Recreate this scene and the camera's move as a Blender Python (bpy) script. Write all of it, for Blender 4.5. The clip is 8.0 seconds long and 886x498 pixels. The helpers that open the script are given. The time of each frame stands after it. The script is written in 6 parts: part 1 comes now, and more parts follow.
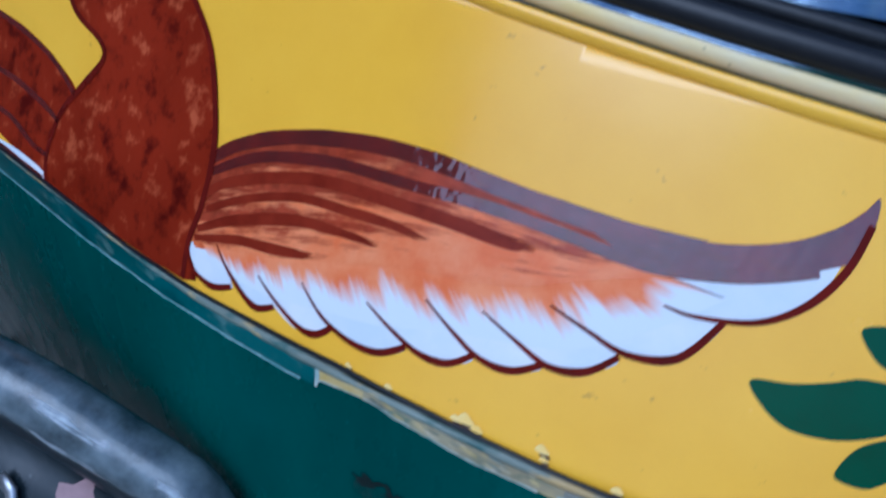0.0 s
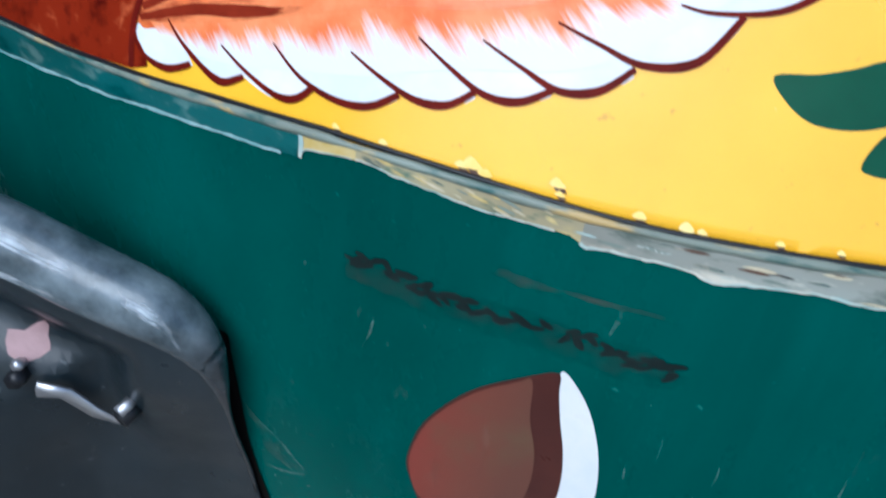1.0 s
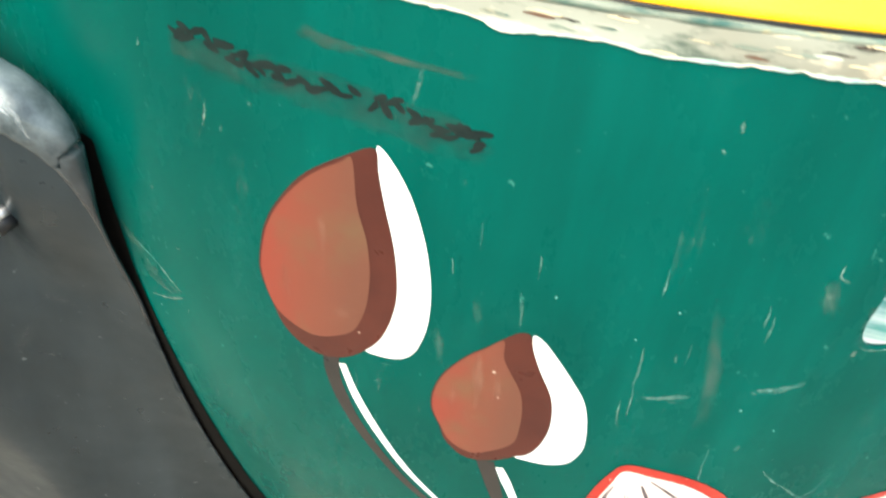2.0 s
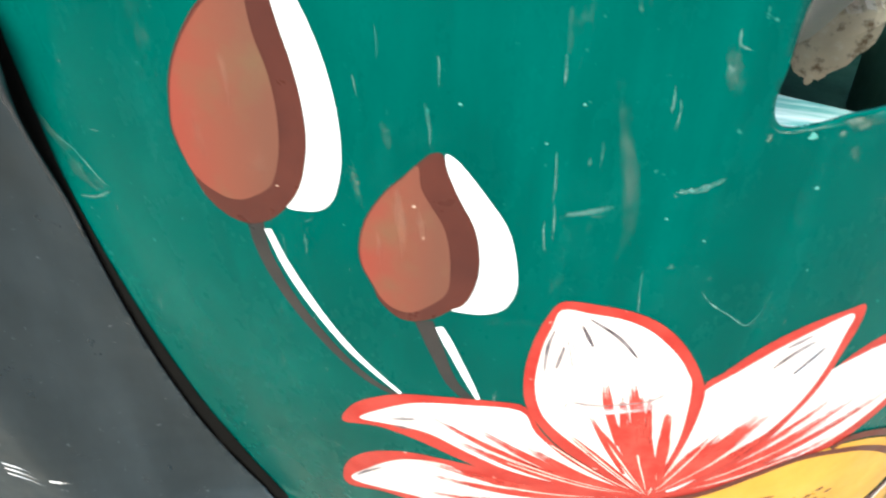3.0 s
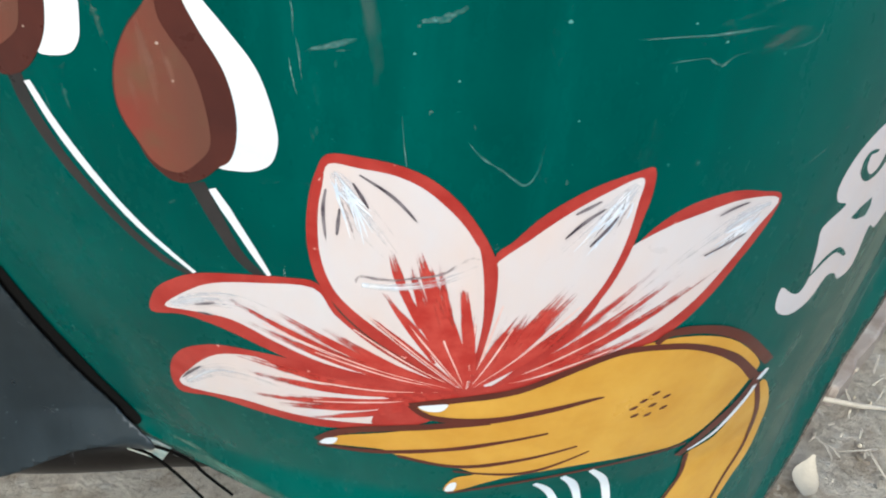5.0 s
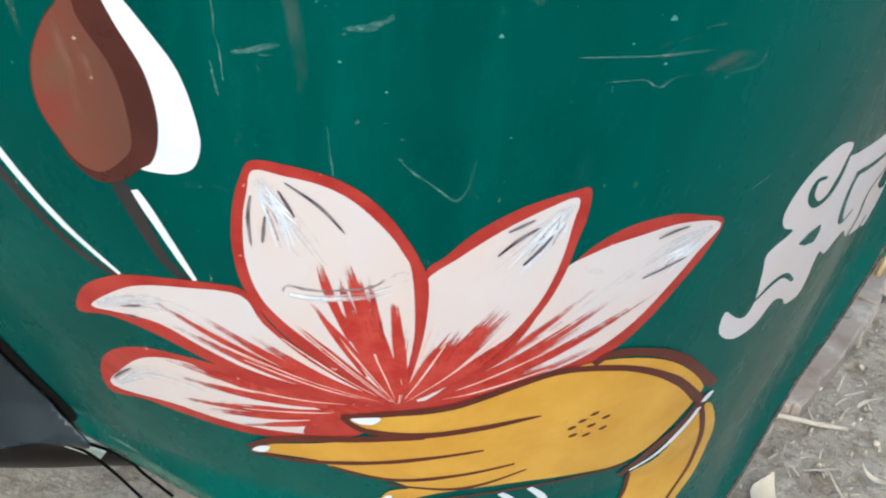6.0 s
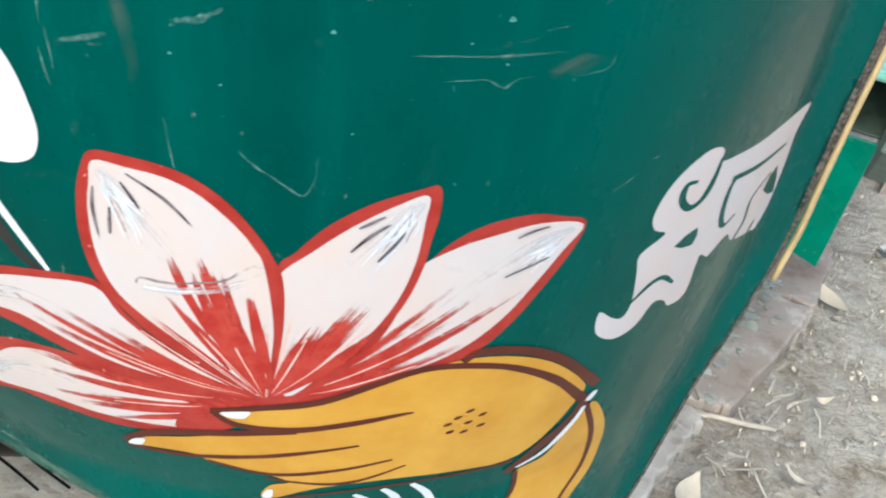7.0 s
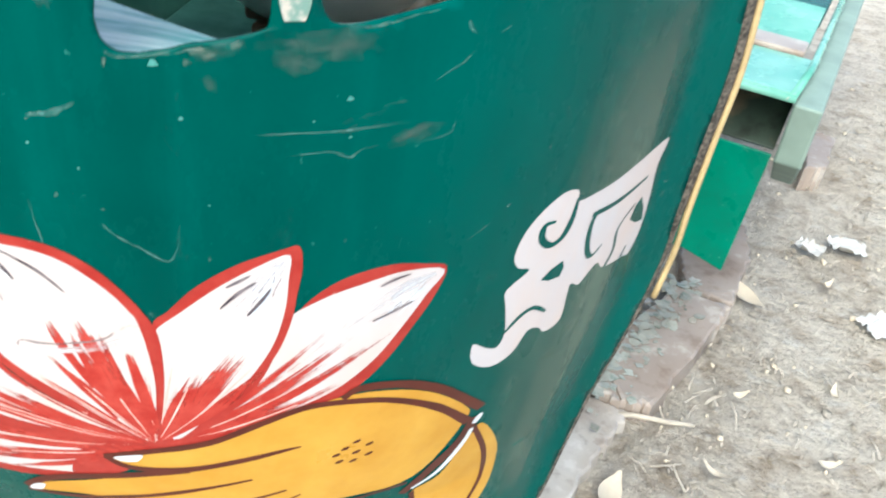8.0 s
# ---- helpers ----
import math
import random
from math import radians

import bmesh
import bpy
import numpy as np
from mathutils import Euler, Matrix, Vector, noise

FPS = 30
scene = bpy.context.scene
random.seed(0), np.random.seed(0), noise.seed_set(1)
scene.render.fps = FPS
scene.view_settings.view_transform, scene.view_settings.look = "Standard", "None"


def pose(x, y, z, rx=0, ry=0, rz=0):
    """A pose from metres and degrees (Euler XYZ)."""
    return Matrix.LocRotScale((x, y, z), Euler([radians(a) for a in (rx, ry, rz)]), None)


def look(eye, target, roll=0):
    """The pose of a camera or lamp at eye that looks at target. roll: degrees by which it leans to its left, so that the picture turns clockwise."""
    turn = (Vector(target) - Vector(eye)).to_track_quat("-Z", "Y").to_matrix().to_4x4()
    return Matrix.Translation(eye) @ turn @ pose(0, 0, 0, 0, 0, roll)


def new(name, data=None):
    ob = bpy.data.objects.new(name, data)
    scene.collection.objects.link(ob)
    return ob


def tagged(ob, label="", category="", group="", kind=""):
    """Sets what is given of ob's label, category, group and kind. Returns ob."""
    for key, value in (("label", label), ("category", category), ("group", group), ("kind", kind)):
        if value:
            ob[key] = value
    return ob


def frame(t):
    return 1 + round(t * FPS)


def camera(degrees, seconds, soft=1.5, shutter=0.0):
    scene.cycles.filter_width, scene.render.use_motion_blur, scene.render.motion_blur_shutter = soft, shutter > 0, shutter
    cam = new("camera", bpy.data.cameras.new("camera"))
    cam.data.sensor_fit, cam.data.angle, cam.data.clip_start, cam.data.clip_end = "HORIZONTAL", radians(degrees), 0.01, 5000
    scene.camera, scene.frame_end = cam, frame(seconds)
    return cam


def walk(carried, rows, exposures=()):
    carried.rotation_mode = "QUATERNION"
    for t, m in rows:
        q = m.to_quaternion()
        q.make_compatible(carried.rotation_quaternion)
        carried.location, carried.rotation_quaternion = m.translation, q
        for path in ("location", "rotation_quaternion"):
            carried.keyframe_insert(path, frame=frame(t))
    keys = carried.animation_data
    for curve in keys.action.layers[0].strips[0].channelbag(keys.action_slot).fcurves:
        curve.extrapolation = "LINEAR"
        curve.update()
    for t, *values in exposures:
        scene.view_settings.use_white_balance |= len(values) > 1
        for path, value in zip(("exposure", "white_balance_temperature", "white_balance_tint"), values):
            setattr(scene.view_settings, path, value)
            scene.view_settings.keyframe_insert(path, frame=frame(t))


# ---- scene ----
cam = camera(56.0, 8.0, 2.0, 0.4)
PATH = [
    (0, (0.197, 0.072, 0.959), (-0.211, 1.738, -0.07), 8.0),
    (0.5, (0.182, 0.062, 0.935), (-0.133, 1.692, -0.18), 5.8),
    (1, (0.182, 0.055, 0.904), (0.02, 1.691, -0.235), 7.7),
    (1.2, (0.192, 0.052, 0.899), (0.063, 1.658, -0.285), 8.0),
    (1.5, (0.222, 0.048, 0.883), (-0.002, 1.599, -0.359), 7.2),
    (1.7, (0.241, 0.045, 0.876), (-0.004, 1.603, -0.354), 8.2),
    (2.8, (0.287, 0.013, 0.814), (-0.001, 1.643, -0.309), 2.5),
    (3, (0.299, 0.01, 0.806), (0.018, 1.641, -0.317), 2.1),
    (3.5, (0.321, 0.009, 0.796), (0.033, 1.65, -0.311), 2.2),
    (4, (0.343, 0.004, 0.777), (0.051, 1.642, -0.333), 2.2),
    (4.5, (0.363, 0.003, 0.763), (0.084, 1.641, -0.35), 2.6),
    (4.7, (0.373, 0.005, 0.758), (0.099, 1.641, -0.358), 2.4),
    (5.8, (0.396, 0.016, 0.76), (0.15, 1.658, -0.355), 5.4),
    (6, (0.401, 0.021, 0.76), (0.165, 1.663, -0.357), 5.9),
    (6.5, (0.417, 0.025, 0.764), (0.21, 1.674, -0.349), 8.1),
    (7, (0.443, 0.029, 0.765), (0.277, 1.679, -0.354), 8.5),
    (7.5, (0.463, 0.032, 0.775), (0.336, 1.693, -0.332), 8.6),
    (7.6, (0.466, 0.031, 0.778), (0.359, 1.687, -0.339), 8.9),
    (8, (0.476, 0.023, 0.801), (0.424, 1.689, -0.305), 8.6),
]
EXPOSURES = [(0.0, -0.1, 4400, 10), (0.5, 0.02, 4500, 8), (0.9, 0.4, 4900, 6), (1.2, 1.15, 5900, 6), (1.5, 1.78, 7100, 4), (3.0, 2.05, 6400, 0), (3.5, 1.92, 6300, 0),
             (4.5, 1.26, 6000, 2), (6.0, 1.08, 6000, 2), (6.5, 1.2, 6000, 2), (7.5, 1.42, 6000, 2), (8.0, 1.66, 6100, 2)]
walk(cam, [(t, look(eye, target, roll)) for t, eye, target, roll in PATH], EXPOSURES)

# ---- sky and sun: bright haze, light from above and behind the camera ----
world = bpy.data.worlds.new("sky")
scene.world = world
world.use_nodes = True
wn = world.node_tree.nodes
sky = wn.new("ShaderNodeTexSky")
sky.sky_type, sky.sun_disc = "NISHITA", False
sky.sun_elevation, sky.sun_rotation = radians(48), radians(196)
sky.air_density, sky.dust_density = 1.0, 3.0
world.node_tree.links.new(sky.outputs[0], wn["Background"].inputs[0])
wn["Background"].inputs[1].default_value = 0.12
sun = new("sun", bpy.data.lights.new("sun", "SUN"))
sun.data.energy, sun.data.angle, sun.data.color = 1.6, radians(50), (1.0, 0.96, 0.9)
sun.matrix_world = look((-2.2, -7.69, 8.89), (0, 0, 0))


# ---- materials ----
def node_material(name):
    mat = bpy.data.materials.new(name)
    mat.use_nodes = True
    tree = mat.node_tree
    return mat, tree, tree.nodes["Principled BSDF"]


def add_noise(tree, scale, detail=4.0, stretch=(1, 1, 1), rough=0.6):
    coord, mapping, tex = (tree.nodes.new(k) for k in ("ShaderNodeTexCoord", "ShaderNodeMapping", "ShaderNodeTexNoise"))
    mapping.inputs["Scale"].default_value = stretch
    tex.inputs["Scale"].default_value, tex.inputs["Detail"].default_value = scale, detail
    tex.inputs["Roughness"].default_value = rough
    tree.links.new(coord.outputs["Object"], mapping.inputs[0])
    tree.links.new(mapping.outputs[0], tex.inputs[0])
    return tex.outputs[0]


def add_ramp(tree, value, stops):
    ramp = tree.nodes.new("ShaderNodeValToRGB")
    while len(ramp.color_ramp.elements) < len(stops):
        ramp.color_ramp.elements.new(0.5)
    for e, (at, colour) in zip(ramp.color_ramp.elements, stops):
        e.position, e.color = at, (*colour, 1)
    tree.links.new(value, ramp.inputs[0])
    return ramp.outputs[0]


def add_mix(tree, fac, a, b, blend="MIX"):
    mix = tree.nodes.new("ShaderNodeMix")
    mix.data_type, mix.blend_type = "RGBA", blend
    if isinstance(fac, float):
        mix.inputs[0].default_value = fac
    else:
        tree.links.new(fac, mix.inputs[0])
    for socket, c in ((mix.inputs[6], a), (mix.inputs[7], b)):
        if isinstance(c, tuple):
            socket.default_value = (*c, 1)
        else:
            tree.links.new(c, socket)
    return mix.outputs[2]


def add_bump(tree, bsdf, height, strength, distance=0.002):
    bump = tree.nodes.new("ShaderNodeBump")
    bump.inputs["Strength"].default_value, bump.inputs["Distance"].default_value = strength, distance
    tree.links.new(height, bump.inputs["Height"])
    tree.links.new(bump.outputs[0], bsdf.inputs["Normal"])


def paint(name, colour, second, scale=14.0, rough=0.28, stretch=(1, 1, 1), spots=None, coat=0.0, lo=0.35, hi=0.65, wave=0.02, ior=1.3, ripple=22):
    """Hand-brushed enamel: two tones in soft patches, faint ripples, specks of dirt."""
    mat, tree, bsdf = node_material(name)
    base = add_mix(tree, add_ramp(tree, add_noise(tree, scale, 5, stretch), [(lo, (0, 0, 0)), (hi, (1, 1, 1))]), colour, second)
    if spots:
        fine = add_ramp(tree, add_noise(tree, 190, 3), [(0.69, (0, 0, 0)), (0.74, (1, 1, 1))])
        base = add_mix(tree, fine, base, spots)
    tree.links.new(base, bsdf.inputs["Base Color"])
    r = add_ramp(tree, add_noise(tree, 30, 6), [(0.3, (rough * 0.75,) * 3), (0.75, (rough * 1.4,) * 3)])
    tree.links.new(r, bsdf.inputs["Roughness"])
    bsdf.inputs["Coat Weight"].default_value, bsdf.inputs["Coat Roughness"].default_value = coat, 0.12
    bsdf.inputs["IOR"].default_value = ior
    add_bump(tree, bsdf, add_noise(tree, ripple, 2), wave, 0.01)
    return mat


def plain(name, colour, rough=0.5, metal=0.0, scale=40.0, vary=0.25, bump=0.1):
    mat, tree, bsdf = node_material(name)
    dark, light = tuple(c * (1 - vary) for c in colour), tuple(min(1, c * (1 + vary)) for c in colour)
    n = add_noise(tree, scale, 6)
    tree.links.new(add_mix(tree, n, dark, light), bsdf.inputs["Base Color"])
    bsdf.inputs["Roughness"].default_value, bsdf.inputs["Metallic"].default_value = rough, metal
    add_bump(tree, bsdf, add_noise(tree, scale * 4, 4), bump, 0.002)
    return mat


def green_enamel():
    """Old brushed enamel: uneven tone, streaks that run down, dusty bloom, fine specks."""
    mat, tree, bsdf = node_material("green_enamel")
    tone = add_mix(tree, add_ramp(tree, add_noise(tree, 7, 4, (1, 1, 0.5)), [(0.35, (0, 0, 0)), (0.68, (1, 1, 1))]), (0.0, 0.05, 0.041), (0.0, 0.082, 0.067))
    streak = add_ramp(tree, add_noise(tree, 26, 5, (1, 1, 0.12), 0.65), [(0.52, (0, 0, 0)), (0.8, (0.55, 0.55, 0.55))])
    tone = add_mix(tree, streak, tone, (0.0, 0.095, 0.08))
    bloom = add_ramp(tree, add_noise(tree, 16, 7, (1, 1, 0.8), 0.7), [(0.56, (0, 0, 0)), (0.8, (0.4, 0.4, 0.4))])
    tone = add_mix(tree, bloom, tone, (0.008, 0.1, 0.084))
    speck = add_ramp(tree, add_noise(tree, 240, 3), [(0.7, (0, 0, 0)), (0.75, (0.8, 0.8, 0.8))])
    tone = add_mix(tree, speck, tone, (0.03, 0.15, 0.125))
    tree.links.new(tone, bsdf.inputs["Base Color"])
    r = add_ramp(tree, add_noise(tree, 18, 7, (1, 1, 0.5), 0.7), [(0.35, (0.16,) * 3), (0.7, (0.4,) * 3)])
    tree.links.new(r, bsdf.inputs["Roughness"])
    bsdf.inputs["IOR"].default_value = 1.16
    add_bump(tree, bsdf, add_noise(tree, 9, 3), 0.06, 0.02)
    return mat


GREEN = green_enamel()
# lighter copy of the green; the sky light on the plate is in its colour
SKYLIT_GREEN = paint("skylight_brightened_green", (0.0, 0.115, 0.07), (0.0, 0.17, 0.105), 12, 0.3, (1, 1, 1), (0.1, 0.25, 0.18))
PALE_YELLOW = paint("weathered_pale_yellow", (0.72, 0.52, 0.15), (0.7, 0.6, 0.36), 45, 0.4, (0.4, 1, 1), (0.3, 0.24, 0.14))
YELLOW = paint("yellow_enamel", (0.78, 0.41, 0.012), (0.85, 0.475, 0.02), 10, 0.2, (1, 1, 1), (0.6, 0.33, 0.02), 0.0, ior=1.62)
MAROON = paint("maroon_paint", (0.13, 0.008, 0.004), (0.075, 0.006, 0.004), 90, 0.12, ior=2.1, wave=0.06, ripple=140)
DULL_MAROON = paint("thin_maroon_line_paint", (0.12, 0.008, 0.004), (0.075, 0.006, 0.004), 90, 0.3, ior=1.15)
WHITE = paint("white_paint", (0.72, 0.72, 0.72), (0.6, 0.65, 0.7), 30, 0.32)
CREAM = paint("cream_pink_paint", (0.58, 0.475, 0.435), (0.545, 0.51, 0.515), 22, 0.36, (1, 1, 0.5))
RED = paint("red_paint", (0.29, 0.02, 0.015), (0.36, 0.04, 0.03), 70, 0.36, (1, 1, 1), (0.7, 0.35, 0.3))
LEAF = paint("leaf_green_paint", (0.001, 0.042, 0.014), (0.002, 0.058, 0.022), 30, 0.18, ior=1.4)
BUD_DARK = paint("dark_brown_paint", (0.066, 0.018, 0.013), (0.05, 0.014, 0.011), 40, 0.34)
STEM = paint("dark_stem_paint", (0.02, 0.019, 0.019), (0.032, 0.027, 0.026), 60, 0.34)
GOLD = paint("ochre_yellow_paint", (0.5, 0.25, 0.03), (0.58, 0.32, 0.05), 25, 0.36)
BROWN = paint("brown_outline_paint", (0.07, 0.014, 0.009), (0.095, 0.02, 0.012), 60, 0.36)
BLUE_GREY = paint("thin_blue_grey_paint", (0.5, 0.56, 0.64), (0.7, 0.7, 0.72), 120, 0.4)


def dry_brush(name, colour, second, cover=1.0, fade=0.5, fibre=(9, 1.3), rough=0.4, hard=6.0, edge=0.6, start=0.02, rag=1.0):
    """Thin paint or dirt pulled along a line: it breaks up into fibres at its sides and towards its end."""
    mat, tree, bsdf = node_material(name)
    link, math_node = tree.links.new, lambda op, a, c: add_math(tree, op, a, c)
    coord, info = tree.nodes.new("ShaderNodeTexCoord"), tree.nodes.new("ShaderNodeObjectInfo")
    split, join, tex = (tree.nodes.new(k) for k in ("ShaderNodeSeparateXYZ", "ShaderNodeCombineXYZ", "ShaderNodeTexNoise"))
    link(coord.outputs["UV"], split.inputs[0])
    u, v = split.outputs[0], split.outputs[1]
    link(math_node("MULTIPLY", u, fibre[0]), join.inputs[0])
    link(math_node("MULTIPLY", v, fibre[1]), join.inputs[1])
    link(math_node("MULTIPLY", info.outputs["Random"], 90.0), join.inputs[2])
    tex.inputs["Scale"].default_value, tex.inputs["Detail"].default_value = 1.0, 5.0
    link(join.outputs[0], tex.inputs[0])
    side = math_node("ABSOLUTE", math_node("SUBTRACT", u, 0.5), 0.0)
    inner = math_node("SUBTRACT", 1.0, math_node("MULTIPLY", math_node("MULTIPLY", side, side), 4.0 * edge))
    tail = math_node("DIVIDE", math_node("SUBTRACT", 1.0, v), max(0.01, 1.0 - fade))
    head = math_node("DIVIDE", v, start)
    body = math_node("MULTIPLY", inner, math_node("MINIMUM", math_node("MINIMUM", tail, head), 1.0))
    grain = add_noise(tree, 160, 3)
    broken = math_node("MULTIPLY", rag, math_node("ADD", math_node("MULTIPLY", math_node("SUBTRACT", 0.5, tex.outputs[0]), 1.7), math_node("MULTIPLY", math_node("SUBTRACT", 0.5, grain), 0.8)))
    there = math_node("ADD", math_node("SUBTRACT", math_node("MULTIPLY", body, cover), 0.22), broken)
    alpha = math_node("MULTIPLY", there, hard)
    alpha.node.use_clamp = True
    link(alpha, bsdf.inputs["Alpha"])
    link(add_mix(tree, add_ramp(tree, add_noise(tree, 90, 4), [(0.38, (0, 0, 0)), (0.62, (1, 1, 1))]), colour, second), bsdf.inputs["Base Color"])
    bsdf.inputs["Roughness"].default_value, bsdf.inputs["IOR"].default_value = rough, 1.3
    return mat


def add_math(tree, op, a, c):
    node = tree.nodes.new("ShaderNodeMath")
    node.operation = op
    for socket, value in zip(node.inputs, (a, c)):
        if isinstance(value, (int, float)):
            socket.default_value = value
        else:
            tree.links.new(value, socket)
    return node.outputs[0]


WEAR = dry_brush("scuffed_pale_green", (0.07, 0.2, 0.175), (0.34, 0.43, 0.39), 0.42, 0.6, (3, 16), 0.5, 1.05, 0.8, 0.25)
HAZE = dry_brush("faint_rubbed_haze", (0.03, 0.14, 0.12), (0.12, 0.19, 0.165), 0.2, 0.5, (9, 6), 0.5, 0.7, 1.0, 0.5)
DUST = dry_brush("grey_road_dust", (0.055, 0.13, 0.1), (0.085, 0.15, 0.115), 1.15, 0.6, (2, 2), 0.5, 0.75, 1.0, 0.4, 0.5)
TAPE = dry_brush("dull_adhesive_residue", (0.012, 0.05, 0.042), (0.035, 0.058, 0.048), 0.9, 0.93, (5, 12), 0.55, 0.4, 0.7, 0.03)
SMEAR = dry_brush("thin_adhesive_smear", (0.035, 0.07, 0.058), (0.085, 0.09, 0.075), 0.85, 0.7, (4, 6), 0.55, 0.55, 0.9, 0.15)
DRIP = dry_brush("thin_dried_drip", (0.06, 0.12, 0.1), (0.2, 0.22, 0.18), 0.36, 0.6, (4, 12), 0.5, 1.0, 0.9, 0.25)
INK = dry_brush("faded_black_ink", (0.002, 0.008, 0.008), (0.006, 0.014, 0.013), 1.35, 0.85, (3, 4), 0.6, 4.0, 0.6, 0.1)
RED_BRUSH = dry_brush("red_brush_paint", (0.34, 0.024, 0.017), (0.42, 0.05, 0.036), 1.3, 0.45, (8, 0.8), 0.36, 3.0, 0.4)
PINK_BRUSH = dry_brush("thin_pink_brush_paint", (0.55, 0.16, 0.12), (0.62, 0.3, 0.25), 0.8, 0.2, (8, 0.8), 0.36, 1.2, 0.7)
LINE_BRUSH = dry_brush("maroon_brush_paint", (0.14, 0.011, 0.003), (0.2, 0.02, 0.006), 1.5, 0.75, (6, 5), 0.28, 3.0, 0.5, 0.02)
WHITE_BRUSH = dry_brush("white_brush_paint", (0.7, 0.68, 0.68), (0.6, 0.64, 0.7), 0.85, 0.2, (12, 1.0), 0.35, 1.6, 0.7)
GREY_BRUSH = dry_brush("grey_brush_line", (0.03, 0.02, 0.03), (0.2, 0.17, 0.18), 1.2, 0.8, (4, 2), 0.4, 2.4, 0.7, 0.05)


def mottled(name, dark, middle, light, scale, stretch):
    """Dabbed paint in three tones."""
    mat, tree, bsdf = node_material(name)
    tone = add_ramp(tree, add_noise(tree, scale, 5, stretch, 0.62), [(0.34, dark), (0.47, middle), (0.56, middle), (0.66, light)])
    wide = add_ramp(tree, add_noise(tree, scale * 0.22, 2, stretch), [(0.35, (0.62, 0.55, 0.5)), (0.62, (1, 1, 1))])
    tree.links.new(add_mix(tree, 0.85, tone, wide, "MULTIPLY"), bsdf.inputs["Base Color"])
    bsdf.inputs["Roughness"].default_value, bsdf.inputs["IOR"].default_value = 0.28, 1.3
    add_bump(tree, bsdf, add_noise(tree, 200, 3), 0.12, 0.001)
    return mat


RUST = mottled("mottled_red_brown_paint", (0.075, 0.004, 0.002), (0.215, 0.018, 0.004), (0.42, 0.085, 0.028), 72, (1, 1, 1))
RUST.node_tree.nodes["Principled BSDF"].inputs["IOR"].default_value = 1.14
ORANGE = mottled("orange_paint", (0.55, 0.1, 0.025), (0.7, 0.18, 0.05), (0.76, 0.26, 0.1), 90, (0.5, 1, 1.6))


def flow_noise(tree, across, along, shift, detail=4.0):
    """Noise drawn out along a sheet's own lines."""
    coord, split, join, tex = (tree.nodes.new(k) for k in ("ShaderNodeTexCoord", "ShaderNodeSeparateXYZ", "ShaderNodeCombineXYZ", "ShaderNodeTexNoise"))
    tree.links.new(coord.outputs["UV"], split.inputs[0])
    tree.links.new(add_math(tree, "MULTIPLY", split.outputs[0], along), join.inputs[0])
    tree.links.new(add_math(tree, "MULTIPLY", split.outputs[1], across), join.inputs[1])
    join.inputs[2].default_value = shift
    tex.inputs["Scale"].default_value, tex.inputs["Detail"].default_value, tex.inputs["Roughness"].default_value = 1.0, detail, 0.62
    tree.links.new(join.outputs[0], tex.inputs[0])
    return tex.outputs[0], split.outputs[0], split.outputs[1]


def wing_paint():
    mat, tree, bsdf = node_material("streaked_wing_paint")
    streak, u, v = flow_noise(tree, 7.0, 5.0, 3.0, 6.0)
    fine = add_noise(tree, 160, 4)
    place_u = add_math(tree, "MULTIPLY", add_math(tree, "SUBTRACT", u, 0.32), 0.36)
    place_v = add_math(tree, "MULTIPLY", add_math(tree, "SUBTRACT", v, 0.5), 0.34)
    mask = add_math(tree, "SUBTRACT", add_math(tree, "SUBTRACT", add_math(tree, "ADD", streak, add_math(tree, "MULTIPLY", add_math(tree, "SUBTRACT", fine, 0.5), 0.35)), place_u), place_v)
    orange = add_ramp(tree, add_noise(tree, 80, 4), [(0.35, (0.66, 0.15, 0.04)), (0.65, (0.74, 0.25, 0.095))])
    rust = add_ramp(tree, fine, [(0.35, (0.15, 0.012, 0.004)), (0.65, (0.3, 0.035, 0.011))])
    tree.links.new(add_mix(tree, add_ramp(tree, mask, [(0.4, (0, 0, 0)), (0.55, (0.92, 0.92, 0.92))]), orange, rust), bsdf.inputs["Base Color"])
    bsdf.inputs["Roughness"].default_value, bsdf.inputs["IOR"].default_value = 0.22, 1.45
    add_bump(tree, bsdf, streak, 0.15, 0.002)
    return mat


def blend_paint():
    mat, tree, bsdf = node_material("orange_running_into_white")
    fibre, u, v = flow_noise(tree, 0.9, 130.0, 8.0, 3.0)
    scallop, u2, v2 = flow_noise(tree, 0.3, 17.0, 2.0, 1.0)
    mask = add_math(tree, "ADD", v, add_math(tree, "ADD", add_math(tree, "MULTIPLY", add_math(tree, "SUBTRACT", fibre, 0.5), 0.75), add_math(tree, "MULTIPLY", add_math(tree, "SUBTRACT", scallop, 0.5), 0.9)))
    orange = add_ramp(tree, add_noise(tree, 80, 4), [(0.35, (0.66, 0.15, 0.04)), (0.65, (0.74, 0.25, 0.095))])
    pale = add_mix(tree, add_ramp(tree, mask, [(0.36, (0, 0, 0)), (0.74, (1, 1, 1))]), orange, (0.66, 0.69, 0.71))
    tree.links.new(pale, bsdf.inputs["Base Color"])
    bsdf.inputs["Roughness"].default_value, bsdf.inputs["IOR"].default_value = 0.3, 1.3
    return mat


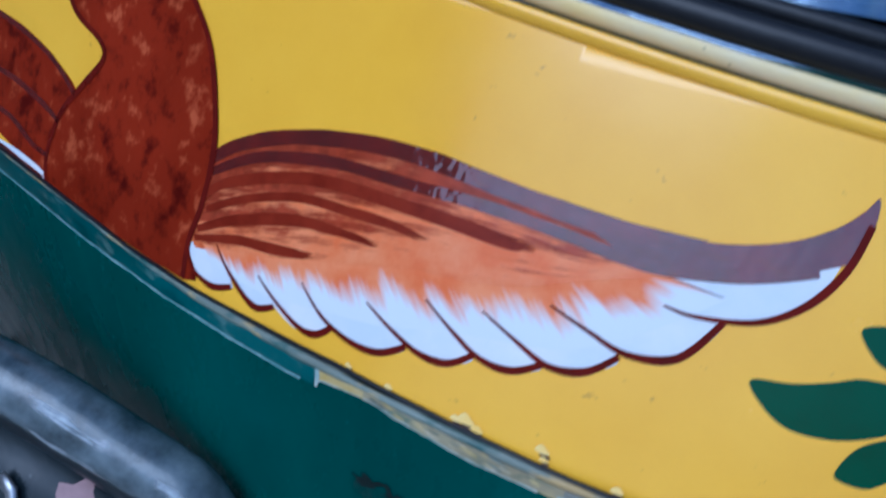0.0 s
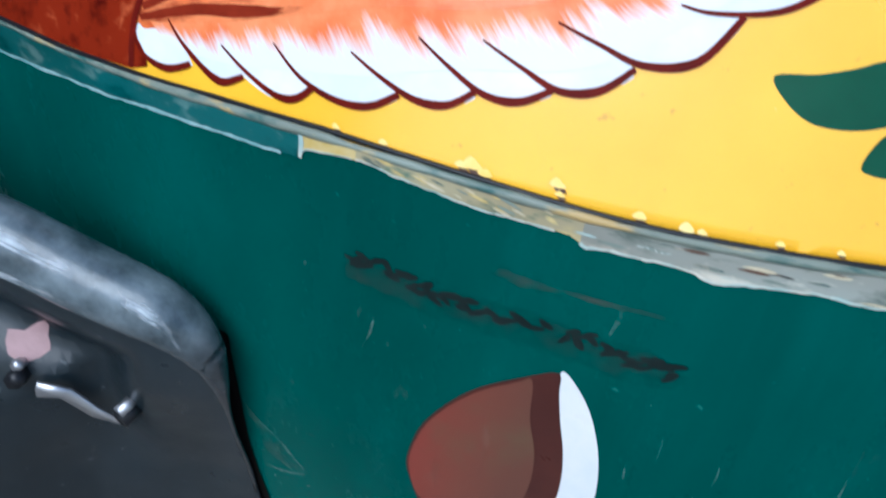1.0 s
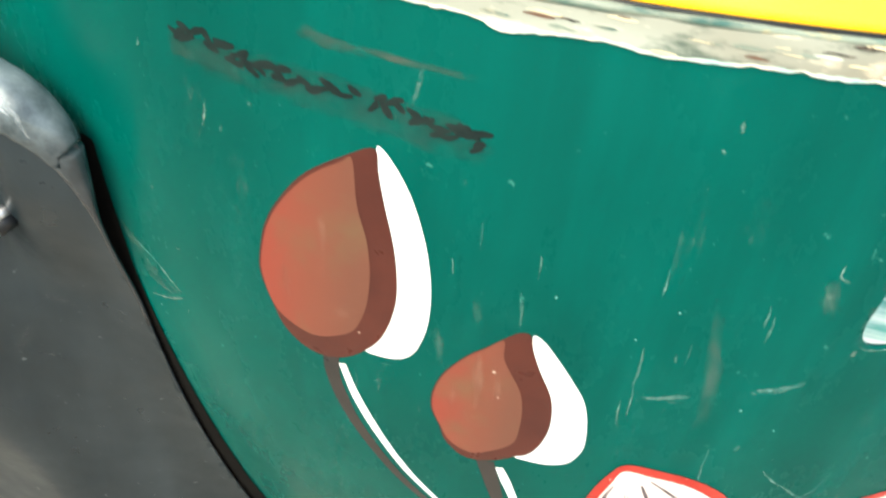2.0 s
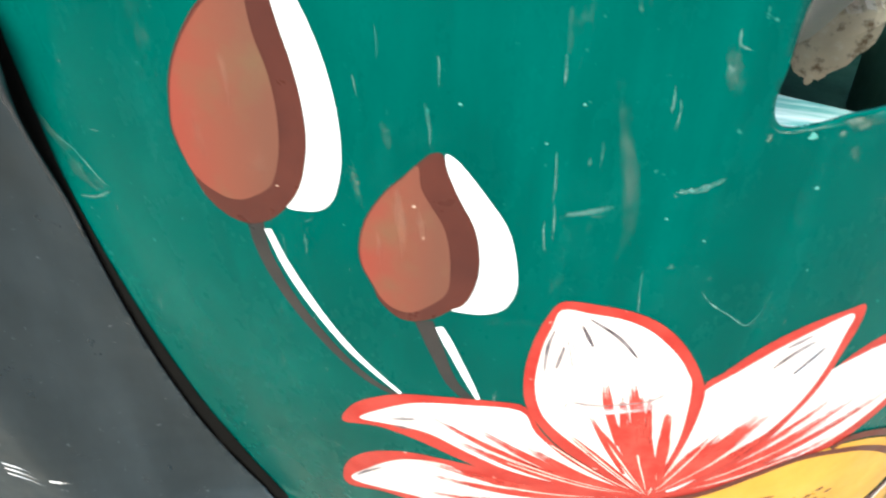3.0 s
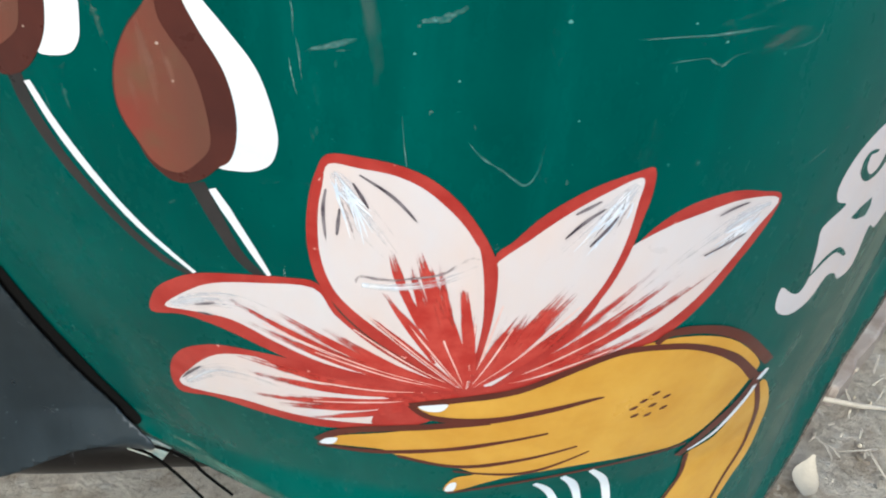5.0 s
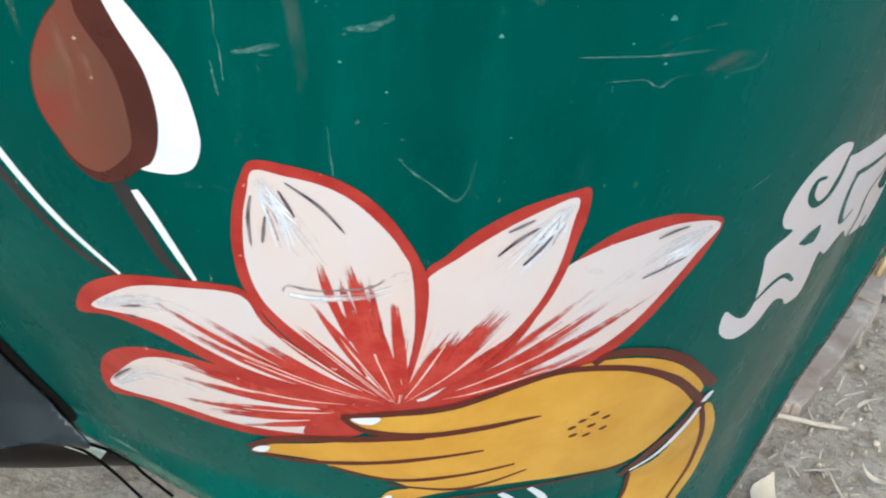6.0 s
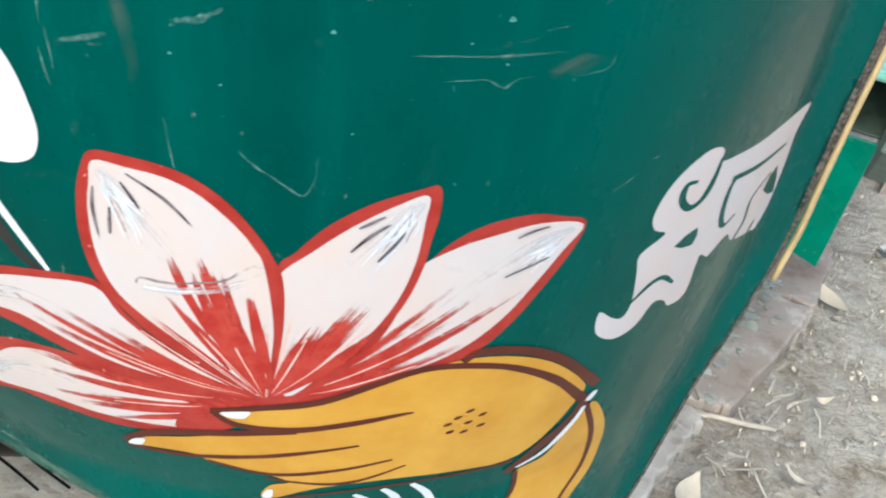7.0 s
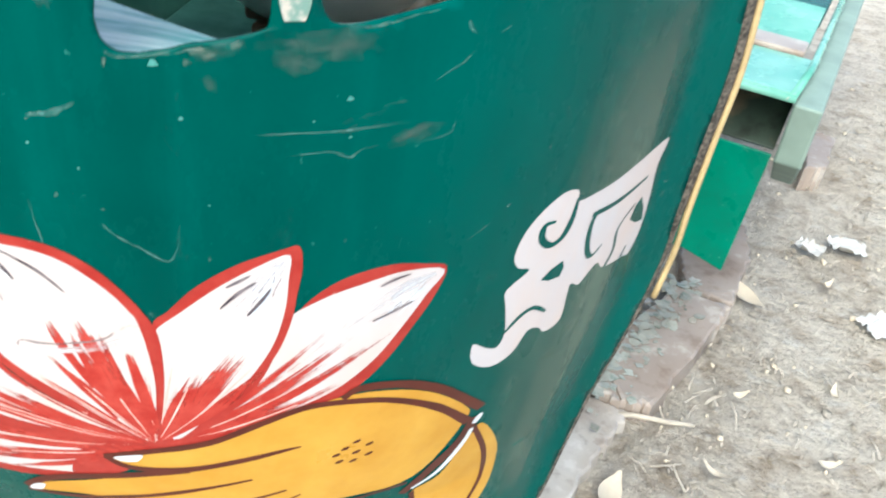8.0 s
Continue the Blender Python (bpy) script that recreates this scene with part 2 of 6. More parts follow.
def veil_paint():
    """Reflected surroundings painted as an olive haze that thickens towards the fold and stops there."""
    mat, tree, bsdf = node_material("painted_olive_reflection")
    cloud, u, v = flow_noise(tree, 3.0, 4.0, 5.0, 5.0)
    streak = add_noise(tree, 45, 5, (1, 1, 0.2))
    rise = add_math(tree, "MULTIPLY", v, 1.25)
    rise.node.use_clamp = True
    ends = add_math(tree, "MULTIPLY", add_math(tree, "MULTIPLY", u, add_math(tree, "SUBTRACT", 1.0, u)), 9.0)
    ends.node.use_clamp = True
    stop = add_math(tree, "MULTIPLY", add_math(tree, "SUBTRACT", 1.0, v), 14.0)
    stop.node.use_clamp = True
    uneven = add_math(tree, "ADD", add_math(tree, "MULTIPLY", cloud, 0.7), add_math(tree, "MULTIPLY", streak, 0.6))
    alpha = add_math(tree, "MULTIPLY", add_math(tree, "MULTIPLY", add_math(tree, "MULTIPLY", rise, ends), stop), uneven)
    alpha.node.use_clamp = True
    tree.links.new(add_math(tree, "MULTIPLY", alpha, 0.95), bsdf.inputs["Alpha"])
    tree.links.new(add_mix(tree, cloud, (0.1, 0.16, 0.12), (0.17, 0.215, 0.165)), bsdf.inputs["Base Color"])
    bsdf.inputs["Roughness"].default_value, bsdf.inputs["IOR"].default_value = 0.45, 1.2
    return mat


WING_PAINT, BLEND_PAINT, VEIL = wing_paint(), blend_paint(), veil_paint()


def bud_paint():
    mat, tree, bsdf = node_material("brown_bud_paint")
    coord, split = tree.nodes.new("ShaderNodeTexCoord"), tree.nodes.new("ShaderNodeSeparateXYZ")
    tree.links.new(coord.outputs["Generated"], split.inputs[0])
    side = add_ramp(tree, split.outputs[0], [(0.03, (0.19, 0.038, 0.026)), (0.45, (0.15, 0.045, 0.029)), (0.85, (0.115, 0.045, 0.03))])
    worn = add_ramp(tree, add_noise(tree, 32, 5), [(0.52, (0, 0, 0)), (0.75, (0.6, 0.6, 0.6))])
    tree.links.new(add_mix(tree, worn, side, (0.11, 0.075, 0.04)), bsdf.inputs["Base Color"])
    bsdf.inputs["Roughness"].default_value, bsdf.inputs["IOR"].default_value = 0.36, 1.3
    return mat


FLECK = paint("worn_fleck", (0.34, 0.2, 0.15), (0.45, 0.34, 0.28), 200, 0.45)
PALE_RED = paint("pale_streak_paint", (0.62, 0.36, 0.3), (0.68, 0.5, 0.45), 90, 0.36)
SCUFF_GREEN = dry_brush("dull_rubbed_green", (0.05, 0.13, 0.105), (0.12, 0.17, 0.14), 0.8, 0.5, (3, 4), 0.55, 0.5, 1.0, 0.5)
BUD_RUB = dry_brush("pale_rubbed_brown", (0.26, 0.11, 0.075), (0.34, 0.18, 0.13), 0.75, 0.5, (6, 4), 0.45, 0.4, 1.0, 0.4)
TIP_WASH = dry_brush("thin_blue_white_wash", (0.56, 0.58, 0.63), (0.62, 0.63, 0.66), 0.7, 0.3, (9, 0.8), 0.4, 1.0, 0.8, 0.03)
GREY_HAIR = dry_brush("broken_grey_line", (0.16, 0.12, 0.13), (0.4, 0.34, 0.34), 0.62, 0.6, (2, 14), 0.4, 1.5, 0.8, 0.1)


BUD = bud_paint()
SCRATCH = dry_brush("pale_scratched_enamel", (0.04, 0.17, 0.15), (0.17, 0.3, 0.27), 0.66, 0.75, (3, 14), 0.5, 1.1, 0.9, 0.15)
WORN = dry_brush("rubbed_bare_spot", (0.1, 0.17, 0.14), (0.21, 0.25, 0.21), 0.75, 0.6, (3, 5), 0.5, 0.8, 1.0, 0.25)


RUB = dry_brush("dull_grey_rub", (0.04, 0.105, 0.088), (0.09, 0.14, 0.118), 0.72, 0.6, (5, 6), 0.55, 0.55, 1.0, 0.3)
ENAMEL_CHIP = paint("chipped_enamel", (0.03, 0.18, 0.155), (0.12, 0.31, 0.28), 200, 0.4)
CHIP = paint("pale_chip_edge", (0.3, 0.44, 0.42), (0.58, 0.55, 0.46), 120, 0.5)
BEAD = mottled("chipped_rim_paint", (0.04, 0.12, 0.115), (0.2, 0.25, 0.215), (0.52, 0.48, 0.38), 230, (0.4, 1, 1))
ROLL = mottled("worn_rolled_rim_paint", (0.04, 0.11, 0.1), (0.2, 0.24, 0.2), (0.5, 0.38, 0.16), 150, (0.25, 1, 1))
BAND = mottled("old_teal_rim_paint", (0.0, 0.05, 0.05), (0.012, 0.1, 0.1), (0.1, 0.2, 0.19), 110, (0.3, 1, 1))
CYAN_EDGE = paint("pale_teal_paint_edge", (0.16, 0.33, 0.34), (0.32, 0.46, 0.46), 150, 0.4)
BUFF = paint("old_yellow_rim_paint", (0.5, 0.36, 0.1), (0.56, 0.46, 0.22), 150, 0.5)
THIN_EDGE = mottled("rubbed_yellow_cream_edge", (0.1, 0.17, 0.12), (0.4, 0.36, 0.22), (0.6, 0.48, 0.2), 170, (0.25, 1, 1))
FILLER = mottled("broken_white_filler", (0.09, 0.12, 0.1), (0.29, 0.31, 0.27), (0.58, 0.55, 0.45), 140, (0.3, 1, 1))
BLACK_FILL = mottled("mottled_near_black", (0.006, 0.005, 0.004), (0.011, 0.009, 0.008), (0.02, 0.017, 0.014), 60, (1, 1, 1))
RUSTY = plain("brown_rust", (0.1, 0.055, 0.035), 0.85, 0, 120, 0.5, 0.4)
CHIP_YELLOW = paint("lifted_yellow_chip", (0.82, 0.55, 0.12), (0.86, 0.66, 0.26), 120, 0.4)
FLAP = paint("worn_black_sheet", (0.007, 0.013, 0.017), (0.022, 0.032, 0.039), 22, 0.34, (1, 1, 0.3), (0.07, 0.08, 0.085), 0.0, 0.4, 0.8, 0.1, 1.44)


def lip_paint():
    """Black lip with its sky sheen painted grey along the top; the grey runs out where it turns down the side."""
    mat, tree, bsdf = node_material("sheen_graded_lip")
    coord, split = tree.nodes.new("ShaderNodeTexCoord"), tree.nodes.new("ShaderNodeSeparateXYZ")
    tree.links.new(coord.outputs["Object"], split.inputs[0])
    # paler tone for the sky-facing top, darker tone for the side
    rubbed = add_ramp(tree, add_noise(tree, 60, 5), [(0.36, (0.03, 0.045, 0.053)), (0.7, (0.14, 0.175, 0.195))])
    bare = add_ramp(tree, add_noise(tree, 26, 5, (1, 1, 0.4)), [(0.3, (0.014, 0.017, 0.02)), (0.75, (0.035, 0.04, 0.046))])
    # height with some noise sets where the painted sheen lies
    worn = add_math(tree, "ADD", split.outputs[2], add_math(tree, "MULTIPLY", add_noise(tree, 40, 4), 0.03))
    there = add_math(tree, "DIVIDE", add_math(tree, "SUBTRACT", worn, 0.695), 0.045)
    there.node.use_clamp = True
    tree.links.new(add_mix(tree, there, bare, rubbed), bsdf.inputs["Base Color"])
    bsdf.inputs["Roughness"].default_value, bsdf.inputs["IOR"].default_value = 0.24, 1.55
    add_bump(tree, bsdf, add_noise(tree, 30, 4), 0.1, 0.01)
    return mat


LIP = lip_paint()
LIP_STREAK = dry_brush("pale_grey_streaks", (0.3, 0.35, 0.38), (0.5, 0.54, 0.57), 0.85, 0.4, (6, 5), 0.35, 1.2, 0.9, 0.2)
SCUFF_FAINT = dry_brush("faint_grey_rub", (0.08, 0.085, 0.09), (0.14, 0.14, 0.145), 0.3, 0.4, (8, 4), 0.45, 0.9, 0.9, 0.3)
RUBBER = plain("black_rubber", (0.009, 0.01, 0.012), 0.35)
RUBBER.node_tree.nodes["Principled BSDF"].inputs["IOR"].default_value = 1.35
WEATHERED = plain("weathered_cream_strip", (0.55, 0.48, 0.32), 0.7, 0, 90, 0.4, 0.4)
TRIM = paint("brown_crumbling_edging", (0.02, 0.018, 0.015), (0.13, 0.11, 0.09), 420, 0.8, lo=0.4, hi=0.6)
OCHRE_LINE = plain("ochre_edge_line", (0.42, 0.31, 0.15), 0.6, 0, 160, 0.4)
STEEL = plain("dull_steel", (0.45, 0.46, 0.48), 0.38, 0.9)
PRIMER = plain("peeled_pink_primer", (0.3, 0.19, 0.19), 0.6, 0, 90, 0.45)
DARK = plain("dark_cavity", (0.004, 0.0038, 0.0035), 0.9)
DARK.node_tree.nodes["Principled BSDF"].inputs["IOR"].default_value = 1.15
CARD = mottled("flaking_pale_board", (0.25, 0.17, 0.11), (0.78, 0.68, 0.55), (0.85, 0.78, 0.68), 90, (1, 1, 1))
ROD = mottled("worn_rod_paint", (0.03, 0.17, 0.14), (0.16, 0.26, 0.22), (0.48, 0.42, 0.37), 110, (1, 1, 1))
BOWL = plain("dull_silver", (0.8, 0.77, 0.73), 0.3, 0.25, 25, 0.12)
# body green darkened, so the shade inside the opening is in the colour
INNER_GREEN = paint("shade_darkened_green_inside", (0.005, 0.03, 0.023), (0.012, 0.048, 0.037), 20, 0.6)
MOSSY = mottled("mossy_rusty_board", (0.09, 0.04, 0.028), (0.16, 0.09, 0.06), (0.17, 0.16, 0.07), 70, (1, 1, 1))
TEAL = paint("pale_teal_enamel", (0.09, 0.3, 0.22), (0.18, 0.4, 0.31), 14, 0.25, (1, 1, 1), (0.35, 0.36, 0.3), 0.3)
# teal with white streaks painted in for the ledge's reflections
LEDGE = paint("ledge_with_painted_reflections", (0.07, 0.24, 0.21), (0.7, 0.74, 0.71), 95, 0.2, (0.12, 1, 1), None, 0.15)
SILL_GREY = plain("dusty_grey_green_sill", (0.2, 0.27, 0.23), 0.7, 0, 20, 0.35, 0.3)
MURK = mottled("rusty_green_darkened_for_shade", (0.012, 0.016, 0.012), (0.03, 0.045, 0.034), (0.09, 0.075, 0.05), 18, (1, 1, 1))
STONE = mottled("pinkish_dusty_stone", (0.27, 0.21, 0.17), (0.36, 0.3, 0.255), (0.47, 0.42, 0.37), 22, (1, 1, 1))
PALE_STONE = mottled("pale_dusty_concrete", (0.36, 0.32, 0.28), (0.5, 0.46, 0.41), (0.58, 0.54, 0.49), 40, (1, 1, 1))
DRY_LEAF = plain("dry_leaf", (0.5, 0.43, 0.33), 0.8, 0, 60, 0.2, 0.3)
STRAW = plain("straw", (0.46, 0.4, 0.32), 0.85, 0, 30, 0.45)
FLAKE = mottled("pale_green_flakes", (0.2, 0.25, 0.21), (0.38, 0.39, 0.34), (0.5, 0.47, 0.42), 60, (1, 1, 1))
FILM_WRAP = plain("dirty_white_plastic", (0.48, 0.47, 0.45), 0.5, 0, 40, 0.15)


def glass():
    mat, tree, bsdf = node_material("windscreen_glass")
    bsdf.inputs["Base Color"].default_value = (0.75, 0.88, 0.95, 1)
    bsdf.inputs["Roughness"].default_value, bsdf.inputs["Transmission Weight"].default_value = 0.03, 1.0
    return mat


def dirt():
    mat, tree, bsdf = node_material("dusty_earth")
    big = add_mix(tree, add_ramp(tree, add_noise(tree, 3.5, 6), [(0.35, (0, 0, 0)), (0.68, (1, 1, 1))]), (0.62, 0.545, 0.44), (0.8, 0.73, 0.62))
    clod = add_ramp(tree, add_noise(tree, 17, 7, rough=0.7), [(0.38, (0.62, 0.56, 0.5)), (0.52, (1, 1, 1)), (0.66, (1.0, 0.99, 0.97))])
    dust = add_ramp(tree, add_noise(tree, 24, 6, (1, 1.6, 1), 0.65), [(0.55, (0, 0, 0)), (0.68, (0.8, 0.8, 0.8))])
    grain = add_ramp(tree, add_noise(tree, 75, 8, rough=0.8), [(0.34, (0.5, 0.45, 0.39)), (0.48, (1, 1, 1))])
    tone = add_mix(tree, 0.85, big, clod, "MULTIPLY")
    tone = add_mix(tree, dust, tone, (0.72, 0.68, 0.61))
    tree.links.new(add_mix(tree, 0.8, tone, grain, "MULTIPLY"), bsdf.inputs["Base Color"])
    bsdf.inputs["Roughness"].default_value = 0.95
    height = add_math(tree, "ADD", add_math(tree, "MULTIPLY", add_noise(tree, 17, 7, rough=0.7), 1.6), add_noise(tree, 60, 9, rough=0.75))
    add_bump(tree, bsdf, height, 1.0, 0.024)
    return mat


GLASS, EARTH = glass(), dirt()


# ---- the shape of the vehicle's front: depth y over x (across) and z (up) ----
FRONT = (0.26083, 0.062576, 0.11486, 0.049941, 0.018947, -0.023953, 0.018098, 0.020376, 0.0031898)
MIDDLE, RIM = 0.02, 0.79


def bulge(x, z):
    """The rounded sheet, folded to a flatter flange near its outer edge."""
    f = 0.582 - 0.18 * max(0.0, 0.5 - z)
    return rounded(x, z) if x <= f else rounded(f, z) + 0.75 * (x - f)


def rounded(x, z):
    z, low = max(z, 0.40), max(0.0, 0.40 - z)
    u, w = (min(x, 0.62) - 0.35) / 0.25, (z - 0.6) / 0.2
    terms = (1, u, u * u, u ** 3, u ** 4, w, w * w, u * w, u * u * w)
    return sum(a * b for a, b in zip(FRONT, terms)) + 0.05 * low + 2.2 * max(0.0, x - 0.62)


def straight(depth, x, z):
    k = (depth(0.06, z) - depth(0.05, z)) / 0.01
    return depth(0.05, z) + (x - 0.05) * k if x < 0.05 else depth(x, z)


def lean(x, z):
    return bulge(x, RIM) + 0.38 * (z - RIM)


FREE = []


def place(depth, x, z):
    """A point of the front; the far half is the mirror image of the near one."""
    if depth in FREE:
        return Vector((x, depth(x, z), z))
    if x > -0.36:
        return Vector((x, straight(depth, x, z), z))
    k = (depth(0.06, z) - depth(0.05, z)) / 0.01
    n = Vector((1, k, 0)).normalized()
    c = Vector((MIDDLE, straight(depth, MIDDLE, z), z))
    p = Vector((2 * MIDDLE - x, straight(depth, 2 * MIDDLE - x, z), z))
    return p - 2 * n * (p - c).dot(n)


def outward(depth, x, z):
    e = 0.002
    a = place(depth, x + e, z) - place(depth, x - e, z)
    b = place(depth, x, z + e) - place(depth, x, z - e)
    return a.cross(b).normalized()


def on_front(depth, x, z, off=0.0):
    return place(depth, x, z) + outward(depth, x, z) * off


# ---- mesh helpers ----
def part(name, bm, material, parent=None, label="", smooth=True, turn=True):
    if turn:
        bmesh.ops.recalc_face_normals(bm, faces=bm.faces)
    mesh = bpy.data.meshes.new(name)
    for f in bm.faces:
        f.smooth = smooth
    bm.to_mesh(mesh)
    bm.free()
    mesh.materials.append(material)
    ob = new(name, mesh)
    ob.parent = parent
    return tagged(ob, label)


def glide(points, closed=False, steps=5):
    """A smooth line through the points; a point given twice is a corner."""
    pts = [Vector(p) for p in points]
    n, out = len(pts), []
    for i in range(n if closed else n - 1):
        if closed:
            a, b, c, d = (pts[(i + k) % n] for k in (-1, 0, 1, 2))
        else:
            a, b, c, d = pts[max(i - 1, 0)], pts[i], pts[i + 1], pts[min(i + 2, n - 1)]
        if (b - c).length < 1e-6:
            continue
        for s in range(steps):
            t = s / steps
            out.append(0.5 * (2 * b + (c - a) * t + (2 * a - 5 * b + 4 * c - d) * t * t + (3 * b - a - 3 * c + d) * t ** 3))
    return out if closed else out + [pts[-1]]


def cut_grid(bm, step, lo, hi):
    for axis in (0, 1):
        v = math.floor(lo[axis] / step) * step
        while v < hi[axis]:
            v += step
            n = (1, 0, 0) if axis == 0 else (0, 1, 0)
            geom = bm.verts[:] + bm.edges[:] + bm.faces[:]
            bmesh.ops.bisect_plane(bm, geom=geom, dist=1e-7, plane_co=(v if axis == 0 else 0, v if axis else 0, 0), plane_no=n)


def flat_sheet(loops, step):
    """A finely cut sheet in x and z, bounded by closed loops (outline and holes)."""
    bm = bmesh.new()
    edges = []
    for loop in loops:
        vs = [bm.verts.new((p[0], p[1], 0)) for p in loop]
        edges += [bm.edges.new((vs[i - 1], vs[i])) for i in range(len(vs))]
    bmesh.ops.triangle_fill(bm, use_beauty=True, use_dissolve=False, edges=edges)
    xs, zs = [v.co.x for v in bm.verts], [v.co.y for v in bm.verts]
    cut_grid(bm, step, (min(xs), min(zs)), (max(xs), max(zs)))
    for f in bm.faces:
        f.normal_update()
        if f.normal.z < 0:
            f.normal_flip()
    return bm


def sheet(loops, depth, off, step=0.006):
    """A cut sheet laid on the front."""
    bm = flat_sheet(loops, step)
    for v in bm.verts:
        v.co = on_front(depth, v.co.x, v.co.y, off)
    return bm


LAYER = 0.00012


def mm(points):
    return [(x / 1000, z / 1000) for x, z in points]


def patch(name, points, material, parent, layer=1, depth=bulge, label="", steps=4):
    """A field of paint inside a smooth outline."""
    return part(name, sheet([glide(mm(points), True, steps)], depth, layer * LAYER), material, parent, label, True, False)


def stroke(name, points, widths, material, parent, layer=2, depth=bulge, label="", steps=6):
    """One pull of the brush along a line, with widths in mm at even steps."""
    line = glide(mm(points), False, steps)
    n, left, right = len(line), [], []
    for i, p in enumerate(line):
        d = (line[min(i + 1, n - 1)] - line[max(i - 1, 0)]).normalized()
        s = i / (n - 1) * (len(widths) - 1)
        k = min(int(s), len(widths) - 2)
        w = (widths[k] + (widths[k + 1] - widths[k]) * (s - k)) / 2000
        w *= 1 + 0.12 * noise.noise(Vector((p.x * 90, p.y * 90, layer)))
        left.append(p + Vector((-d.y, d.x)) * w)
        right.append(p - Vector((-d.y, d.x)) * w)
    bm = bmesh.new()
    rows = [[bm.verts.new(on_front(depth, q.x, q.y, layer * LAYER)) for q in (l, (l + r) / 2, r)] for l, r in zip(left, right)]
    uv = bm.loops.layers.uv.new("along")
    for i, (a, b) in enumerate(zip(rows, rows[1:])):
        for k in (0, 1):
            f = bm.faces.new((a[k], a[k + 1], b[k + 1], b[k]))
            for loop, (s, t) in zip(f.loops, ((k, i), (k + 1, i), (k + 1, i + 1), (k, i + 1))):
                loop[uv].uv = (s / 2, t / (n - 1))
    return part(name, bm, material, parent, label)


def tube(path, radius, sides=8, squash=1.0):
    """A round bar along a line of points; radius may be a list."""
    bm, rings, n = bmesh.new(), [], len(path)
    d = (path[1] - path[0]).normalized()
    side = d.cross(Vector((0, 0, 1)) if abs(d.z) < 0.9 else Vector((0, 1, 0))).normalized()
    for i, p in enumerate(path):
        d = (path[min(i + 1, n - 1)] - path[max(i - 1, 0)]).normalized()
        side = (side - d * side.dot(d)).normalized()
        up = side.cross(d)
        r = radius[i] if isinstance(radius, list) else radius
        rings.append([bm.verts.new(p + side * math.cos(a) * r + up * math.sin(a) * r * squash) for a in (2 * math.pi * k / sides for k in range(sides))])
    for a, b in zip(rings, rings[1:]):
        for k in range(sides):
            bm.faces.new((a[k], a[(k + 1) % sides], b[(k + 1) % sides], b[k]))
    bm.faces.new(rings[0])
    bm.faces.new(rings[-1])
    return bm


def box(size, m, bevel=0.004):
    bm = bmesh.new()
    bmesh.ops.create_cube(bm, size=1)
    for v in bm.verts:
        v.co = Vector(c * s for c, s in zip(v.co, size))
    bmesh.ops.bevel(bm, geom=bm.edges[:], offset=bevel, segments=2, profile=0.5, affect="EDGES")
    bm.transform(m)
    return bm


def solid(ob, thickness):
    mod = ob.modifiers.new("thickness", "SOLIDIFY")
    mod.thickness, mod.offset = thickness, -1
    return ob


# ---- ground ----
def build_ground():
    bm = bmesh.new()
    def line(lo, hi):
        near = [lo + (hi - lo) * i / 110 for i in range(111)]
        return [-600, -60, -12, -4] + near + [8, 20, 80, 600]
    xs, ys = line(-0.8, 2.6), line(-0.6, 4.2)
    grid = [[bm.verts.new((x, y, 0.012 * noise.noise(Vector((x * 3, y * 3, 0))) + 0.007 * noise.noise(Vector((x * 13, y * 13, 4))) - 0.004)) for x in xs] for y in ys]
    for r0, r1 in zip(grid, grid[1:]):
        for i in range(len(xs) - 1):
            bm.faces.new((r0[i], r0[i + 1], r1[i + 1], r1[i]))
    tagged(part("ground", bm, EARTH), "dry dusty pale earth with crumbs and litter", "ground", kind="structure")


build_ground()
# unseen wall, added so the glossy paint reflects something dark on the left
side_wall = tagged(part("wall_west", box((0.2, 9.0, 3.2), pose(-2.6, 1.0, 1.55), 0.01), plain("dull_plaster", (0.2, 0.18, 0.15), 0.9, 0, 6, 0.3, 0.4)), "plain dull wall added out of view for dark reflections", "wall", kind="structure")

# ---- the vehicle ----
car = tagged(new("auto_rickshaw"), "hand-painted green and yellow auto rickshaw standing on dusty earth", "auto rickshaw")
# the opening's lower rim, with a folded tab, and its unseen upper rim
OPENING = [(359, 740), (356.4, 715), (355.6, 706), (358, 699), (365, 696.5), (382, 700), (400, 704), (403.5, 708), (404, 720), (404.5, 738), (416, 738), (417, 720), (420, 709), (427, 706), (445, 709.5), (462, 713.5), (480, 718), (492, 730), (490, 748), (470, 756), (420, 760), (372, 757)]
EDGE = [(603.2, 793.5), (604.2, 730), (605.2, 683.2), (607.6, 641.3), (604.9, 594.9), (603.9, 550.5), (604.2, 504.2), (593.9, 451.4), (579.9, 398.4), (569.2, 350.3), (560.4, 309.2), (540.4, 249.2)]


RIM_TOP = ((-0.5, 0.789), (0.03, 0.7905), (0.06, 0.7925), (0.09, 0.795), (0.125, 0.7965), (0.155, 0.796), (0.18, 0.795), (0.2, 0.794), (0.22, 0.7935), (0.3, 0.794), (0.62, 0.794))
